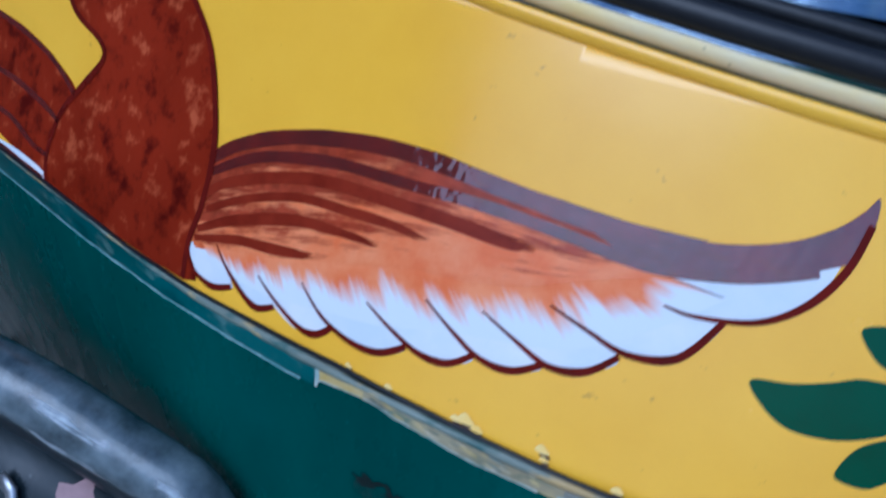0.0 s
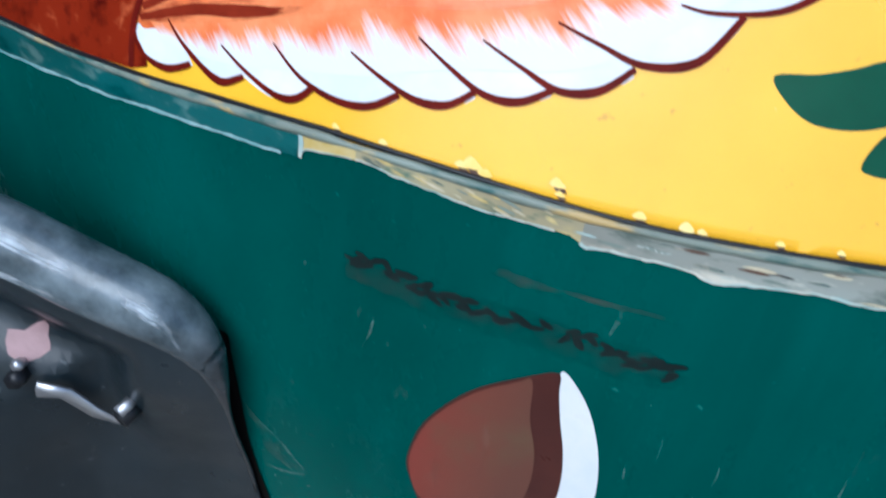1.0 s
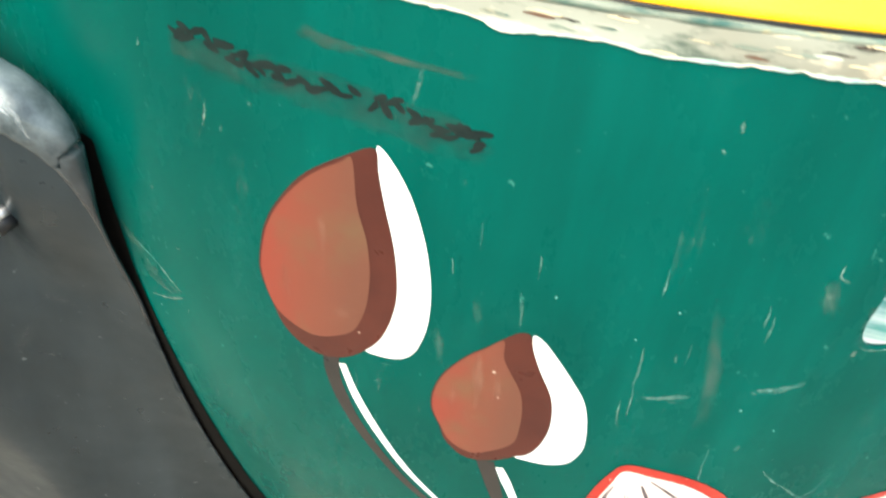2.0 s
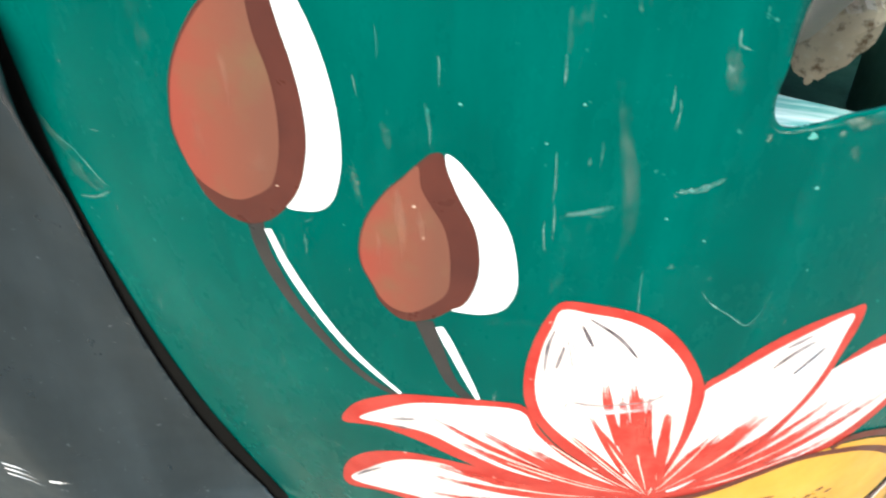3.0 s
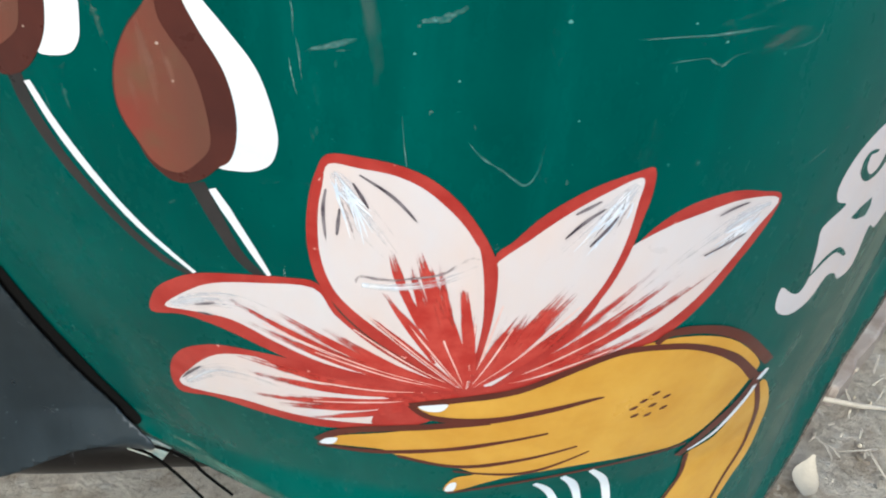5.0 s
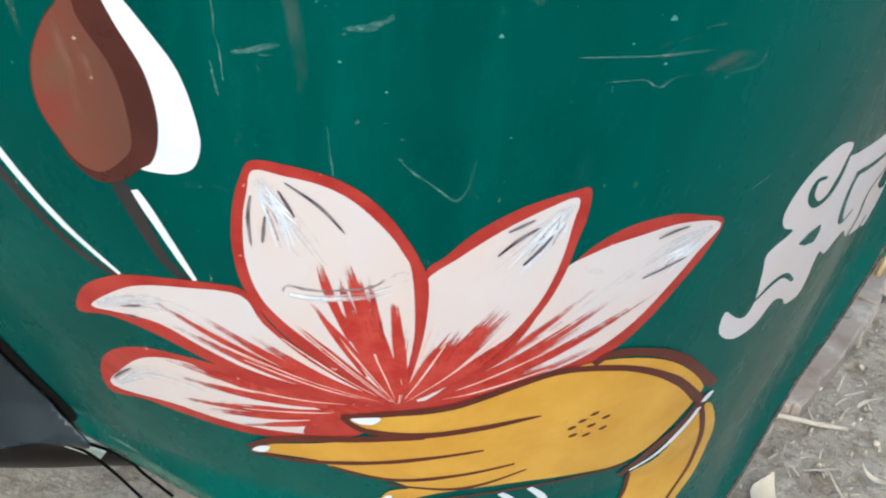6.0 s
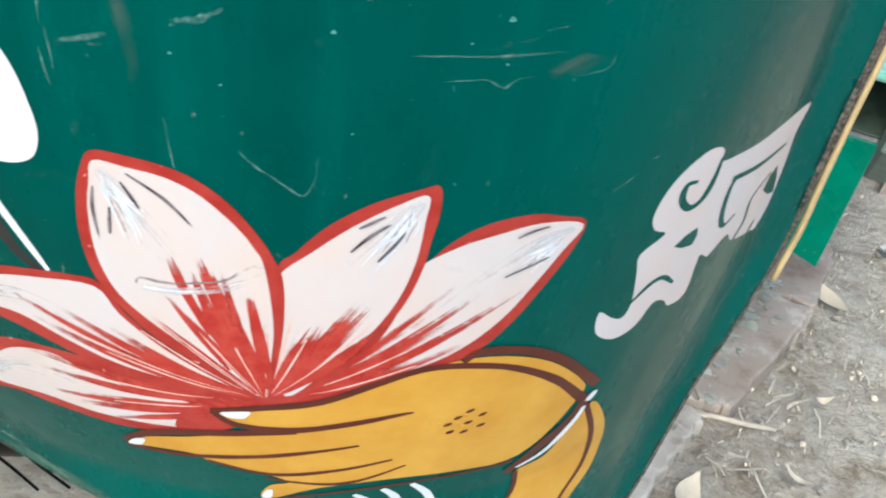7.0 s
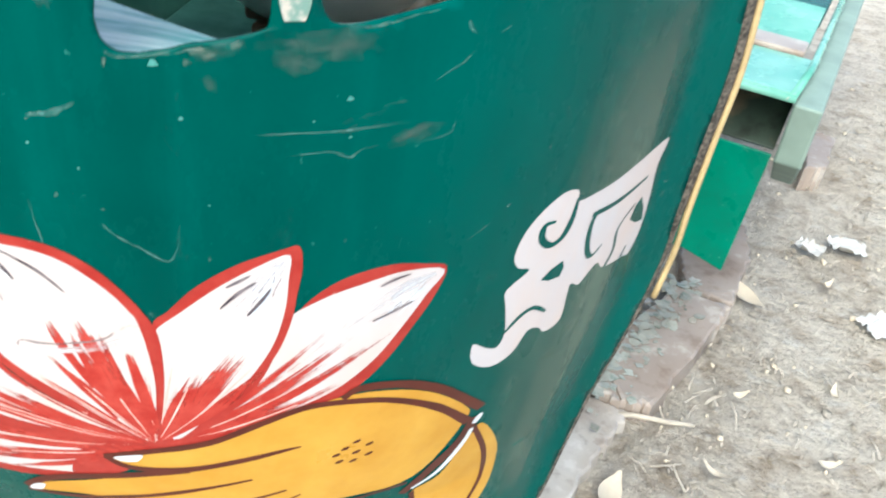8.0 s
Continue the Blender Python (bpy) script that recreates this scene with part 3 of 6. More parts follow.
RIM_LOW = ((-0.5, 0.776), (0.0, 0.778), (0.048, 0.7815), (0.064, 0.784), (0.09, 0.786), (0.104, 0.7868), (0.1185, 0.7872), (0.1205, 0.7908), (0.134, 0.7925), (0.143, 0.792), (0.153, 0.7906), (0.163, 0.7893), (0.173, 0.7886), (0.183, 0.7883), (0.196, 0.788), (0.2005, 0.785), (0.207, 0.7853), (0.218, 0.7862), (0.224, 0.7853), (0.2345, 0.7826), (0.241, 0.784), (0.251, 0.785), (0.262, 0.7848), (0.275, 0.7836), (0.29, 0.784), (0.3, 0.7845), (0.36, 0.783), (0.62, 0.784))


def height_at(table, x):
    for (a, za), (b, zb) in zip(table, table[1:]):
        if x <= b:
            return za + (zb - za) * (x - a) / (b - a)
    return table[-1][1]


def along_top(lo, hi, up, off, n, depth=bulge):
    xs = [lo + (hi - lo) * i / n for i in range(n + 1)]
    return [on_front(depth, x, height_at(RIM_TOP, x) + up, off) for x in xs]


def build_apron():
    right = glide(mm(EDGE), False, 6)
    bottom = [Vector(p) for p in ((0.45, 0.245), (0.35, 0.308), (0.3, 0.343), (0.26, 0.364), (0.23, 0.371), (0.2, 0.377), (0.164, 0.381))]
    far_side = [Vector((2 * MIDDLE - p.x, p.y)) for p in reversed(right)]
    loop = right + bottom + [Vector((0.02, 0.385))] + [Vector((2 * MIDDLE - p.x, p.y)) for p in reversed(bottom)] + far_side
    loop += [Vector((x, 0.789)) for x in (-0.4, -0.2)] + [Vector((a, b - 0.0005)) for a, b in RIM_TOP[1:-1]]
    return part("front_apron", sheet([loop, glide(mm(OPENING), True, 4)], bulge, 0.0), GREEN, car, "glossy dark green enamelled sheet metal, scratched", True, False)


apron = solid(build_apron(), 0.002)


# yellow panel above the rim, leaning back to the windscreen
def brow(x):
    """Height of the fold under the windscreen; it sinks towards the sides."""
    d = max(0.0, x - 0.12, -0.08 - x)
    return 0.9045 - 0.08 * d * min(1.0, d / 0.02)


top = [Vector((x / 50, brow(x / 50))) for x in range(30, -26, -1)]
loop = [Vector((x, 0.7895)) for x in (-0.5, -0.25, 0.0, 0.06)] + [Vector((x, 0.7925)) for x in (0.1, 0.25, 0.5, 0.6)] + top
yellow = solid(part("yellow_panel", sheet([loop], lean, 0.0), YELLOW, car, "glossy yellow panel below the windscreen", True, False), 0.002)
# worn rolled rim of the green sheet, with a black joint above it
def ragged_rim():
    """Old layers of paint along the rim: teal, a yellow notch, thin cream, then broken white filler."""
    rng = random.Random(8)
    def low(x, rough):
        return height_at(RIM_LOW, x) + 0.001 * rough * (noise.noise(Vector((x * 90, 1, 0))) + 0.5 * noise.noise(Vector((x * 330, 2, 0))))
    for lo, hi, material, rough, label in ((-0.5, 0.119, BAND, 0.5, "raised band of old teal paint"), (0.119, 0.136, BUFF, 0.4, "notch of old yellow paint"), (0.136, 0.199, THIN_EDGE, 0.9, "thin rubbed yellow and cream edge"), (0.199, 0.61, FILLER, 1.0, "broken whitish filler with rusty spots")):
        n = int((hi - lo) / 0.001)
        xs = [lo + (hi - lo) * i / n for i in range(n + 1)]
        loop = [Vector((x, height_at(RIM_TOP, x) - 0.0003)) for x in xs[::4]] + [Vector((xs[-1], height_at(RIM_TOP, xs[-1]) - 0.0003))]
        part("rim_paint", sheet([loop + [Vector((x, low(x, rough))) for x in reversed(xs)]], bulge, 0.0006, 0.008), material, apron, label, True, False)
        line = [(x * 1000, low(x, rough) * 1000) for x in xs if x > -0.12]
        for k in range(0, len(line) - 8, 8):
            wide = (0.7, 1.5) if hi < 0.13 else (0.3, 0.8) if hi < 0.2 else (0.4, 1.2)
            stroke("chip_edge", line[k:k + 9], (rng.uniform(*wide), rng.uniform(*wide), rng.uniform(*wide)), CYAN_EDGE if hi < 0.13 else CHIP, apron, 6.2, bulge, "", 1)
    path = along_top(-0.5, 0.61, -0.0006, -0.0002, 260)
    part("rolled_rim", tube(path, [0.0013 * (1 + 0.4 * noise.noise(p * 90)) for p in path], 8), ROLL, apron, "rolled rim")
    stroke("torn_notch", [(119.0, 796.2), (119.6, 792.5), (119.2, 787.5)], (1.2, 1.6, 1.0), CHIP, apron, 7, bulge, "pale torn edge of the old paint")
    for i in range(70):
        x = rng.uniform(200, 470)
        top, foot = height_at(RIM_TOP, x / 1000) * 1000 - 1.5, low(x / 1000, 1.0) * 1000 + 0.8
        z, r = rng.uniform(foot, top), rng.uniform(0.4, 1.0)
        patch("flake", [(x - r * 5, z), (x - r * 2, z + r * rng.uniform(0.2, 0.8)), (x + r * 2, z + r * rng.uniform(-0.2, 0.5)), (x + r * rng.uniform(3, 5), z - r * 0.2), (x + r * 2, z - r * 0.6), (x - r, z - r * rng.uniform(0.1, 0.7))], rng.choice((WEATHERED, CHIP, TRIM, RUSTY, BEAD, WEATHERED)), apron, 7, bulge, "", 2)
    for i in range(26):
        x = rng.uniform(138, 198)
        top, foot = height_at(RIM_TOP, x / 1000) * 1000 - 1.5, low(x / 1000, 0.9) * 1000 + 0.6
        z, r = rng.uniform(foot, top), rng.uniform(0.3, 0.7)
        patch("flake", [(x - r * 5, z + r), (x - r, z + r * 0.9), (x + r * rng.uniform(3, 5), z - r), (x + r, z - r * 1.2)], rng.choice((BUFF, BUFF, WEATHERED, BEAD)), apron, 7, bulge, "", 2)
    for x, z, r in ((168, 799.2, 1.9), (171.5, 797.8, 1.4), (165, 798.4, 1.3), (190.5, 799.6, 1.5), (191.5, 797.2, 1.0), (212, 796.4, 1.3), (224, 795.8, 1.4), (228, 795.6, 1.0), (143, 798.3, 1.0), (129, 798.6, 0.9), (247, 796.2, 0.9), (262, 796.4, 0.8)):
        patch("paint_chip", [(x - r * 1.5, z - r * 0.4), (x - r * 0.5, z + r * rng.uniform(0.5, 1.0)), (x + r * 0.6, z + r * rng.uniform(0.2, 0.7)), (x + r * 1.5, z - r * 0.5), (x, z - r * 0.8)], CHIP_YELLOW, yellow, 6, lean, "lifted yellow chip", 2)
        patch("bare_spot", [(x - r * 0.6, z - r * 0.9), (x + r * 0.8, z - r * 0.7), (x + r * 1.8, z - r * 1.3), (x + r * 0.4, z - r * 1.6)], RUSTY, yellow, 4, lean, "", 2)


ragged_rim()
part("joint_seal", tube(along_top(-0.5, 0.61, 0.0005, 0.0008, 160, lean), 0.0008, 6), RUBBER, car, "thin black joint")


def along_brow(up, off, n=90):
    xs = [-0.5 + 1.1 * i / n for i in range(n + 1)]
    return [on_front(lean, x, brow(x) + up, off) for x in xs]


part("folded_ridge", tube(along_brow(0.0, -0.0002), 0.0017, 12, 1.7), YELLOW, yellow, "pale yellow folded ridge")
part("windscreen_strip", tube(along_brow(0.0053, -0.0006), 0.0016, 12, 1.75), PALE_YELLOW, car, "pale yellow weathered strip")
part("windscreen_seal", tube(along_brow(0.0128, -0.0005), 0.0043, 14), RUBBER, car, "black rubber windscreen seal")
part("seal_lip", tube(along_brow(0.0188, -0.0016), 0.0026, 10), RUBBER, car, "rubber seal lip")
pane = [Vector((x, 0.905)) for x in (-0.48, -0.2, 0.1, 0.4, 0.58)] + [Vector((x, 1.35)) for x in (0.55, 0.3, 0.0, -0.25, -0.45)]
screen = solid(part("windscreen", sheet([pane], lean, -0.004, 0.05), GLASS, car, "blue-tinted windscreen glass", True, False), 0.004)
screen.visible_shadow = False


# ---- black sheet hanging in the middle of the front, with a wire latch ----
SHEET_TOP = glide(mm([(-440, 690), (-380, 740), (-300, 772), (-200, 784), (-120, 777), (-50, 764), (-12, 755.5), (12, 749.5), (29, 743.5), (47, 736.5), (62, 731), (72, 727), (79, 722.5), (85, 716.5), (89, 709.5), (91.5, 702)]), False, 6)
SHEET_SIDE = glide(mm([(91.5, 702), (91.7, 688), (90.2, 662), (91, 632), (96.5, 567), (104, 513), (115, 462), (128, 425), (141.5, 399), (156, 387), (163.5, 381), (163, 375), (156, 371)]), False, 8)


OUTLINE = SHEET_TOP + SHEET_SIDE[1:]


OUT_A = np.array([tuple(p) for p in OUTLINE[:-1]])
OUT_D = np.array([tuple(q - p) for p, q in zip(OUTLINE, OUTLINE[1:])])
OUT_L = np.maximum((OUT_D ** 2).sum(1), 1e-12)


def inset(x, z):
    """Distance from the sheet's outline."""
    gap = np.array((x, z)) - OUT_A
    s = np.clip((gap * OUT_D).sum(1) / OUT_L, 0, 1)
    return float(math.sqrt(((gap - OUT_D * s[:, None]) ** 2).sum(1).min()))


def ease(v, lo, hi):
    s = min(1.0, max(0.0, (v - lo) / (hi - lo)))
    return s * s * (3 - 2 * s)


def black(x, z):
    """Depth of the black sheet: a rolled lip above, a hollow under it, and a side that bends back to the green sheet."""
    d, high = inset(x, z), ease(z, 0.61, 0.72)
    face = 0.250 + 0.13 * max(0.0, 0.68 - z) + 0.1 * max(0.0, -0.06 - x) + 0.5 * max(0.0, -0.2 - x)
    rim = (straight(bulge, x, max(z, 0.36)) - 0.0035) * (1 - high) + 0.257 * high
    width = 0.095 - 0.073 * high
    roll = (1 - min(1.0, d / width)) ** (1.7 + 0.3 * high)
    hollow = 0.013 * math.exp(-((d - 0.050) / 0.013) ** 2) * ease(z, 0.60, 0.68)
    swell = 0.018 * ease(d, 0.065, 0.108) * ease(z, 0.45, 0.6)
    return face + (rim - face) * roll + hollow - swell


def build_black_sheet():
    loop = SHEET_TOP[:-1] + SHEET_SIDE + [Vector((0.132, 0.3745)), Vector((0.115, 0.3705)), Vector((0.098, 0.3635)), Vector((0.078, 0.3545)), Vector((0.057, 0.347)), Vector((0.0, 0.336)), Vector((-0.15, 0.336)), Vector((-0.43, 0.36))]
    bm = flat_sheet([loop], 0.0038)
    for v in bm.verts:
        v.co = Vector((v.co.x, black(v.co.x, v.co.y), v.co.y))
    return solid(part("front_mud_sheet", bm, FLAP, car, "worn black moulded sheet with a rolled upper lip", True, False), 0.001)


def lip_front(x, z):
    """Front of the rolled lip."""
    d = inset(x, z)
    r = 0.001 + 0.0115 * ease(z + 0.5 * d, 0.66, 0.74)
    return min(black(x, z), 0.257 - math.sqrt(max(0.0, r * r - (d - r) ** 2)))


FREE += [black, lip_front]
flap = build_black_sheet()


def build_lip():
    """The rolled upper edge, which thins out as it turns down the side."""
    line = [p for p in SHEET_TOP + SHEET_SIDE[1:] if p.y > 0.6]
    path, radii = [], []
    for i, p in enumerate(line):
        d = (line[min(i + 1, len(line) - 1)] - line[max(i - 1, 0)]).normalized()
        r = 0.001 + 0.0115 * ease(p.y, 0.66, 0.74)
        c = p + Vector((d.y, -d.x)) * r * 0.96
        high = ease(p.y, 0.61, 0.72)
        path.append(Vector((c.x, 0.257 * high + (straight(bulge, p.x, p.y) - 0.003) * (1 - high), c.y)))
        radii.append(r)
    part("rolled_lip", tube(path, radii, 20), LIP, flap, "thick rolled lip, its sky sheen painted paler along the top")


build_lip()


def latch():
    """Bent steel strips, dark nuts and peeled spots in the hollow under the lip."""
    at = lambda x, z, off=0.004: on_front(black, x / 1000, z / 1000, off)
    for line in ([(-13.1, 690.3), (-7.1, 686.7), (-2.9, 670.1), (6.5, 666.6)], [(21.9, 674), (28.6, 672.2), (35.2, 658.2), (48.8, 655.7)]):
        solid(stroke("bent_strip", line, (4.0, 4.4, 4.2), STEEL, flap, 40, black, "bent dull steel strip", 1), 0.0016)
    for (x, z), r in zip([(53.1, 662.6), (15.1, 676.4), (-18.9, 675.6)], (0.0042, 0.0036, 0.0034)):
        part("nut", tube([at(x, z, -0.002), at(x, z, 0.007)], r, 6), RUBBER, flap, "dark nut")
        part("bolt_head", tube([at(x, z + 4.0, -0.002), at(x, z + 4.2, 0.0062)], r * 0.62, 6), STEEL, flap)
    patch("peeled_spot", [(8, 690.3), (13.6, 690), (22.2, 696.3), (21.9, 688.8), (23.5, 684.2), (16.8, 680.7), (9.9, 682.8)], PRIMER, flap, 2, black, "peeled pinkish spot", 2)
    patch("peeled_spot", [(-5.9, 710), (0, 713.9), (2.5, 710.2), (-0.2, 703.8), (-3.7, 703.9)], PRIMER, flap, 2, black, "", 2)
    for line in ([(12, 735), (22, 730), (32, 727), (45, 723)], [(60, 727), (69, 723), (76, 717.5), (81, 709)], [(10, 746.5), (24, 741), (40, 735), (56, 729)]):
        stroke("rubbed_streak", line, (3.0, 4.4, 3.5), LIP_STREAK, flap, 4, lip_front, "pale streak on the lip")
    for k in range(3):
        stroke("label_bar", [(2, 432 - 5 * k), (14, 429 - 5 * k), (24, 424 - 5 * k)], (2.2, 2.6, 2.0), WHITE_BRUSH, flap, 1, black, "white bar of an unreadable label")
    stroke("label_bar", [(28, 421), (35, 420.5), (43, 420)], (2.6, 2.8, 2.6), WHITE_BRUSH, flap, 1, black)
    rng = random.Random(41)
    for i in range(40):
        x, z = rng.uniform(-20, 150), rng.uniform(370, 700)
        if inset(x / 1000, z / 1000) < 0.006 or x / 1000 > 0.082 + 0.28 * max(0, 0.66 - z / 1000):
            continue
        a, r = rng.gauss(-1.2, 0.5), rng.uniform(6, 26)
        d = Vector((math.cos(a), math.sin(a))) * r
        stroke("scuff", [(x, z), (x + d.x * 0.5 + rng.uniform(-1, 1), z + d.y * 0.5), (x + d.x, z + d.y)], (1, rng.uniform(1, 6), 1), SCUFF_FAINT, flap, 1, black, "", 3)


latch()
# near-black patch on the green paints the shade in the sheet's side gap
patch("gap_lining", [(87, 700), (88.5, 690), (90.5, 660), (92, 634), (95.5, 610), (101, 580), (111, 534), (124.5, 484), (135, 456), (142.5, 433), (150, 415), (153, 405), (157, 396), (153, 389), (146, 388), (132, 402), (116, 428), (103, 462), (92, 513), (84.5, 567), (79, 620), (76, 690)], DARK, car, 5, bulge, "dark strip painted for the shade in the gap along the sheet's side")

# ---- side edging, sill and floor behind the front ----
edge_line = [on_front(bulge, p.x, p.y, 0.0) for p in glide(mm(EDGE), False, 6)]
back = Vector((0.364, 0.931, 0))
part("edge_trim", tube([p + back * 0.004 for p in edge_line], [0.0018 + 0.0026 * ease(p.z, 0.45, 0.6) for p in edge_line], 8), TRIM, car, "brown crumbling rubber edging")
part("edge_line", tube([p + back * 0.007 + Vector((0.0052, -0.002, 0)) for p in edge_line if p.z > 0.47], 0.0022, 6), OCHRE_LINE, car, "ochre yellow outer edge")


def slab(corners, thickness, material, name, parent, label=""):
    bm = bmesh.new()
    f = bm.faces.new([bm.verts.new(c) for c in corners])
    r = bmesh.ops.extrude_face_region(bm, geom=[f])
    n = f.normal if f.normal.length else Vector((0, 0, 1))
    bm.normal_update()
    n = f.normal.copy()
    for v in r["geom"]:
        if isinstance(v, bmesh.types.BMVert):
            v.co -= n * thickness
    bmesh.ops.bevel(bm, geom=bm.edges[:], offset=min(0.003, thickness / 3), segments=2, affect="EDGES", profile=0.5)
    return part(name, bm, material, parent, label, False)


def build_sill():
    o = Vector((0.785, 0.857, 0))
    side = Vector((0.931, -0.364, 0))
    at = lambda s, b, z: tuple(o + side * s + back * b + Vector((0, 0, z)))
    slab([at(-0.3, 0, 0.5), at(0, 0, 0.5), at(0, 0.13, 0.5), at(-0.3, 0.13, 0.5)], 0.006, TEAL, "sill_top", car, "pale teal floor sill with a bright folded lip")
    part("sill_lip", tube([Vector(at(-0.3, 0.0, 0.5)), Vector(at(0, 0.0, 0.5))], 0.0045, 8), TEAL, car)
    slab([at(-0.3, 0.132, 0.503), at(-0.012, 0.132, 0.503), at(-0.012, 0.18, 0.503), at(-0.3, 0.18, 0.503)], 0.008, STONE, "worn_strip", car, "worn pinkish bare strip")
    slab([at(-0.3, 0.182, 0.5), at(-0.012, 0.182, 0.5), at(-0.012, 0.32, 0.515), at(-0.3, 0.32, 0.515)], 0.006, TEAL, "floor_plate", car, "pale teal floor plate")
    slab([at(-0.3, 0.33, 0.49), at(-0.012, 0.33, 0.49), at(-0.012, 1.6, 0.49), at(-0.3, 1.6, 0.49)], 0.006, GREEN, "rear_floor_plate", car, "green floor plate")
    part("sill_rail", tube([Vector(at(-0.004, 0.0, 0.503)), Vector(at(0.002, 0.1, 0.506)), Vector(at(0.002, 1.6, 0.52))], 0.0045, 10), TEAL, car, "teal side rail of the floor")
    slab([at(-0.3, 0.02, 0.285), at(-0.06, 0.02, 0.282), at(-0.01, 0.02, 0.27), at(-0.004, 0.03, 0.425), at(-0.3, 0.03, 0.425)], 0.004, SKYLIT_GREEN, "front_plate", car, "green plate under the sill, brightened for sky light")
    # upper plate: rust and dirt, plus the sill's shade put into the colour
    slab([at(-0.3, 0.034, 0.427), at(-0.004, 0.034, 0.427), at(-0.002, 0.1, 0.49), at(-0.3, 0.1, 0.49)], 0.004, MURK, "inner_bulkhead", car, "rusty plate darkened for the shade under the sill")
    slab([at(-0.001, 0.0, 0.495), at(0.0, 0.02, 0.42), at(0.0, 0.25, 0.30), at(0, 0.42, 0.225), at(0, 0.47, 0.215), at(0.0, 1.6, 0.2), at(0, 1.6, 0.5)], 0.03, SILL_GREY, "sill_side", car, "dusty grey-green sill side")


build_sill()


def curve3(points, steps=6):
    """A smooth line through points in space."""
    pts = [Vector(p) for p in points]
    pts = [pts[0] * 2 - pts[1]] + pts + [pts[-1] * 2 - pts[-2]]
    out = []
    for a, b, c, d in zip(pts, pts[1:], pts[2:], pts[3:]):
        for k in range(steps):
            s = k / steps
            out.append((b * 2 + (c - a) * s + (a * 2 - b * 5 + c * 4 - d) * s * s + (b * 3 - a - c * 3 + d) * s * s * s) / 2)
    return out + [pts[-2]]


def build_inside():
    """Ledge behind the opening, dark inner walls and floor, and the front wheel under the sheet."""
    rim = [(x, bulge(x, 0.69) + 0.004, 0.688) for x in (0.32, 0.345, 0.37, 0.385, 0.402)] + [(0.394, 0.297, 0.686), (0.372, 0.305, 0.686), (0.35, 0.314, 0.686), (0.325, 0.325, 0.686), (0.31, 0.33, 0.686)]
    slab(rim, 0.002, LEDGE, "inner_ledge", car, "teal ledge inside the opening, reflections painted as white streaks")
    slab([(-0.3, 0.97, 0.30), (0.60, 0.698, 0.34), (0.60, 0.698, 0.80), (-0.3, 0.97, 0.80)], 0.01, INNER_GREEN, "inner_panel", car, "inner panel in green darkened for shade")
    slab([(0.22, 0.52, 0.557), (0.62, 0.56, 0.557), (0.62, 0.72, 0.557), (0.22, 0.79, 0.557)], 0.01, INNER_GREEN, "inner_shelf", car, "inner shelf in green darkened for shade")
    # unseen plate added to keep light off the ground below
    slab([(-0.45, 0.55, 0.33), (0.17, 0.37, 0.35), (0.55, 0.56, 0.33), (0.70, 0.95, 0.30), (-0.2, 1.3, 0.30)], 0.01, DARK, "underbody", car, "unseen dark underbody plate, added to shade the ground")
    slab([(0.30, 0.31, 0.62), (0.46, 0.40, 0.62), (0.46, 0.52, 0.56), (0.22, 0.50, 0.557)], 0.006, INNER_GREEN, "inner_floor", car, "inner floor in green darkened for shade")
    # added bar, only there to fill the dark place under the sheet
    part("dark_filler_bar", tube(curve3([(0.0, 0.365, 0.288), (0.05, 0.36, 0.305), (0.1, 0.362, 0.318), (0.14, 0.366, 0.328), (0.17, 0.372, 0.33)], 4), 0.02, 12), BLACK_FILL, car, "added black bar that fills the dark place under the sheet")
    for line in (((0.137, 0.33, 0.357), (0.149, 0.332, 0.351), (0.158, 0.335, 0.338), (0.163, 0.34, 0.322), (0.172, 0.345, 0.30)), ((0.142, 0.332, 0.36), (0.16, 0.335, 0.354), (0.172, 0.34, 0.341), (0.176, 0.346, 0.324), (0.19, 0.352, 0.30))):
        part("cable", tube(curve3(line), 0.001, 8), DARK, car, "thin black cable under the sheet")
    part("torn_bracket", box((0.024, 0.003, 0.02), pose(0.1465, 0.337, 0.352, 12, 30, 15), 0.001), CHIP, car, "small pale torn bracket")
    part("torn_rubber", box((0.034, 0.006, 0.008), pose(0.175, 0.345, 0.343, 0, 14, 10), 0.0028), RUBBER, car, "torn black rubber strip")
    stroke("worn_tab", [(410.4, 708), (410.4, 714), (410.3, 724), (410.3, 736)], (6, 9, 9.5, 9.5), ROD, car, 2, bulge, "worn pinkish and teal tab in the opening")
    axle = Vector((0.2, 0.88, 0.19))
    bm = bmesh.new()
    side = Vector((0.931, -0.364, 0))
    up = Vector((0, 0, 1))
    rings = []
    for k in range(40):
        a = 2 * math.pi * k / 40
        out = back * math.cos(a) + up * math.sin(a)
        rings.append([bm.verts.new(axle + out * (0.145 + 0.045 * math.cos(b)) + side * 0.045 * math.sin(b)) for b in (2 * math.pi * j / 14 for j in range(14))])
    for k in range(40):
        for j in range(14):
            bm.faces.new((rings[k][j], rings[k][(j + 1) % 14], rings[(k + 1) % 40][(j + 1) % 14], rings[(k + 1) % 40][j]))
    wheel = part("front_wheel", bm, RUBBER, car, "dusty black tyre in the shade under the body")
    part("rim", tube([axle - side * 0.03, axle + side * 0.03], 0.108, 24), STEEL, wheel, "dull steel rim")
    part("fork", tube([axle + side * 0.055, axle + side * 0.055 + Vector((0, 0.05, 0.35))], 0.014, 8), DARK, car, "dark fork tube")


build_inside()


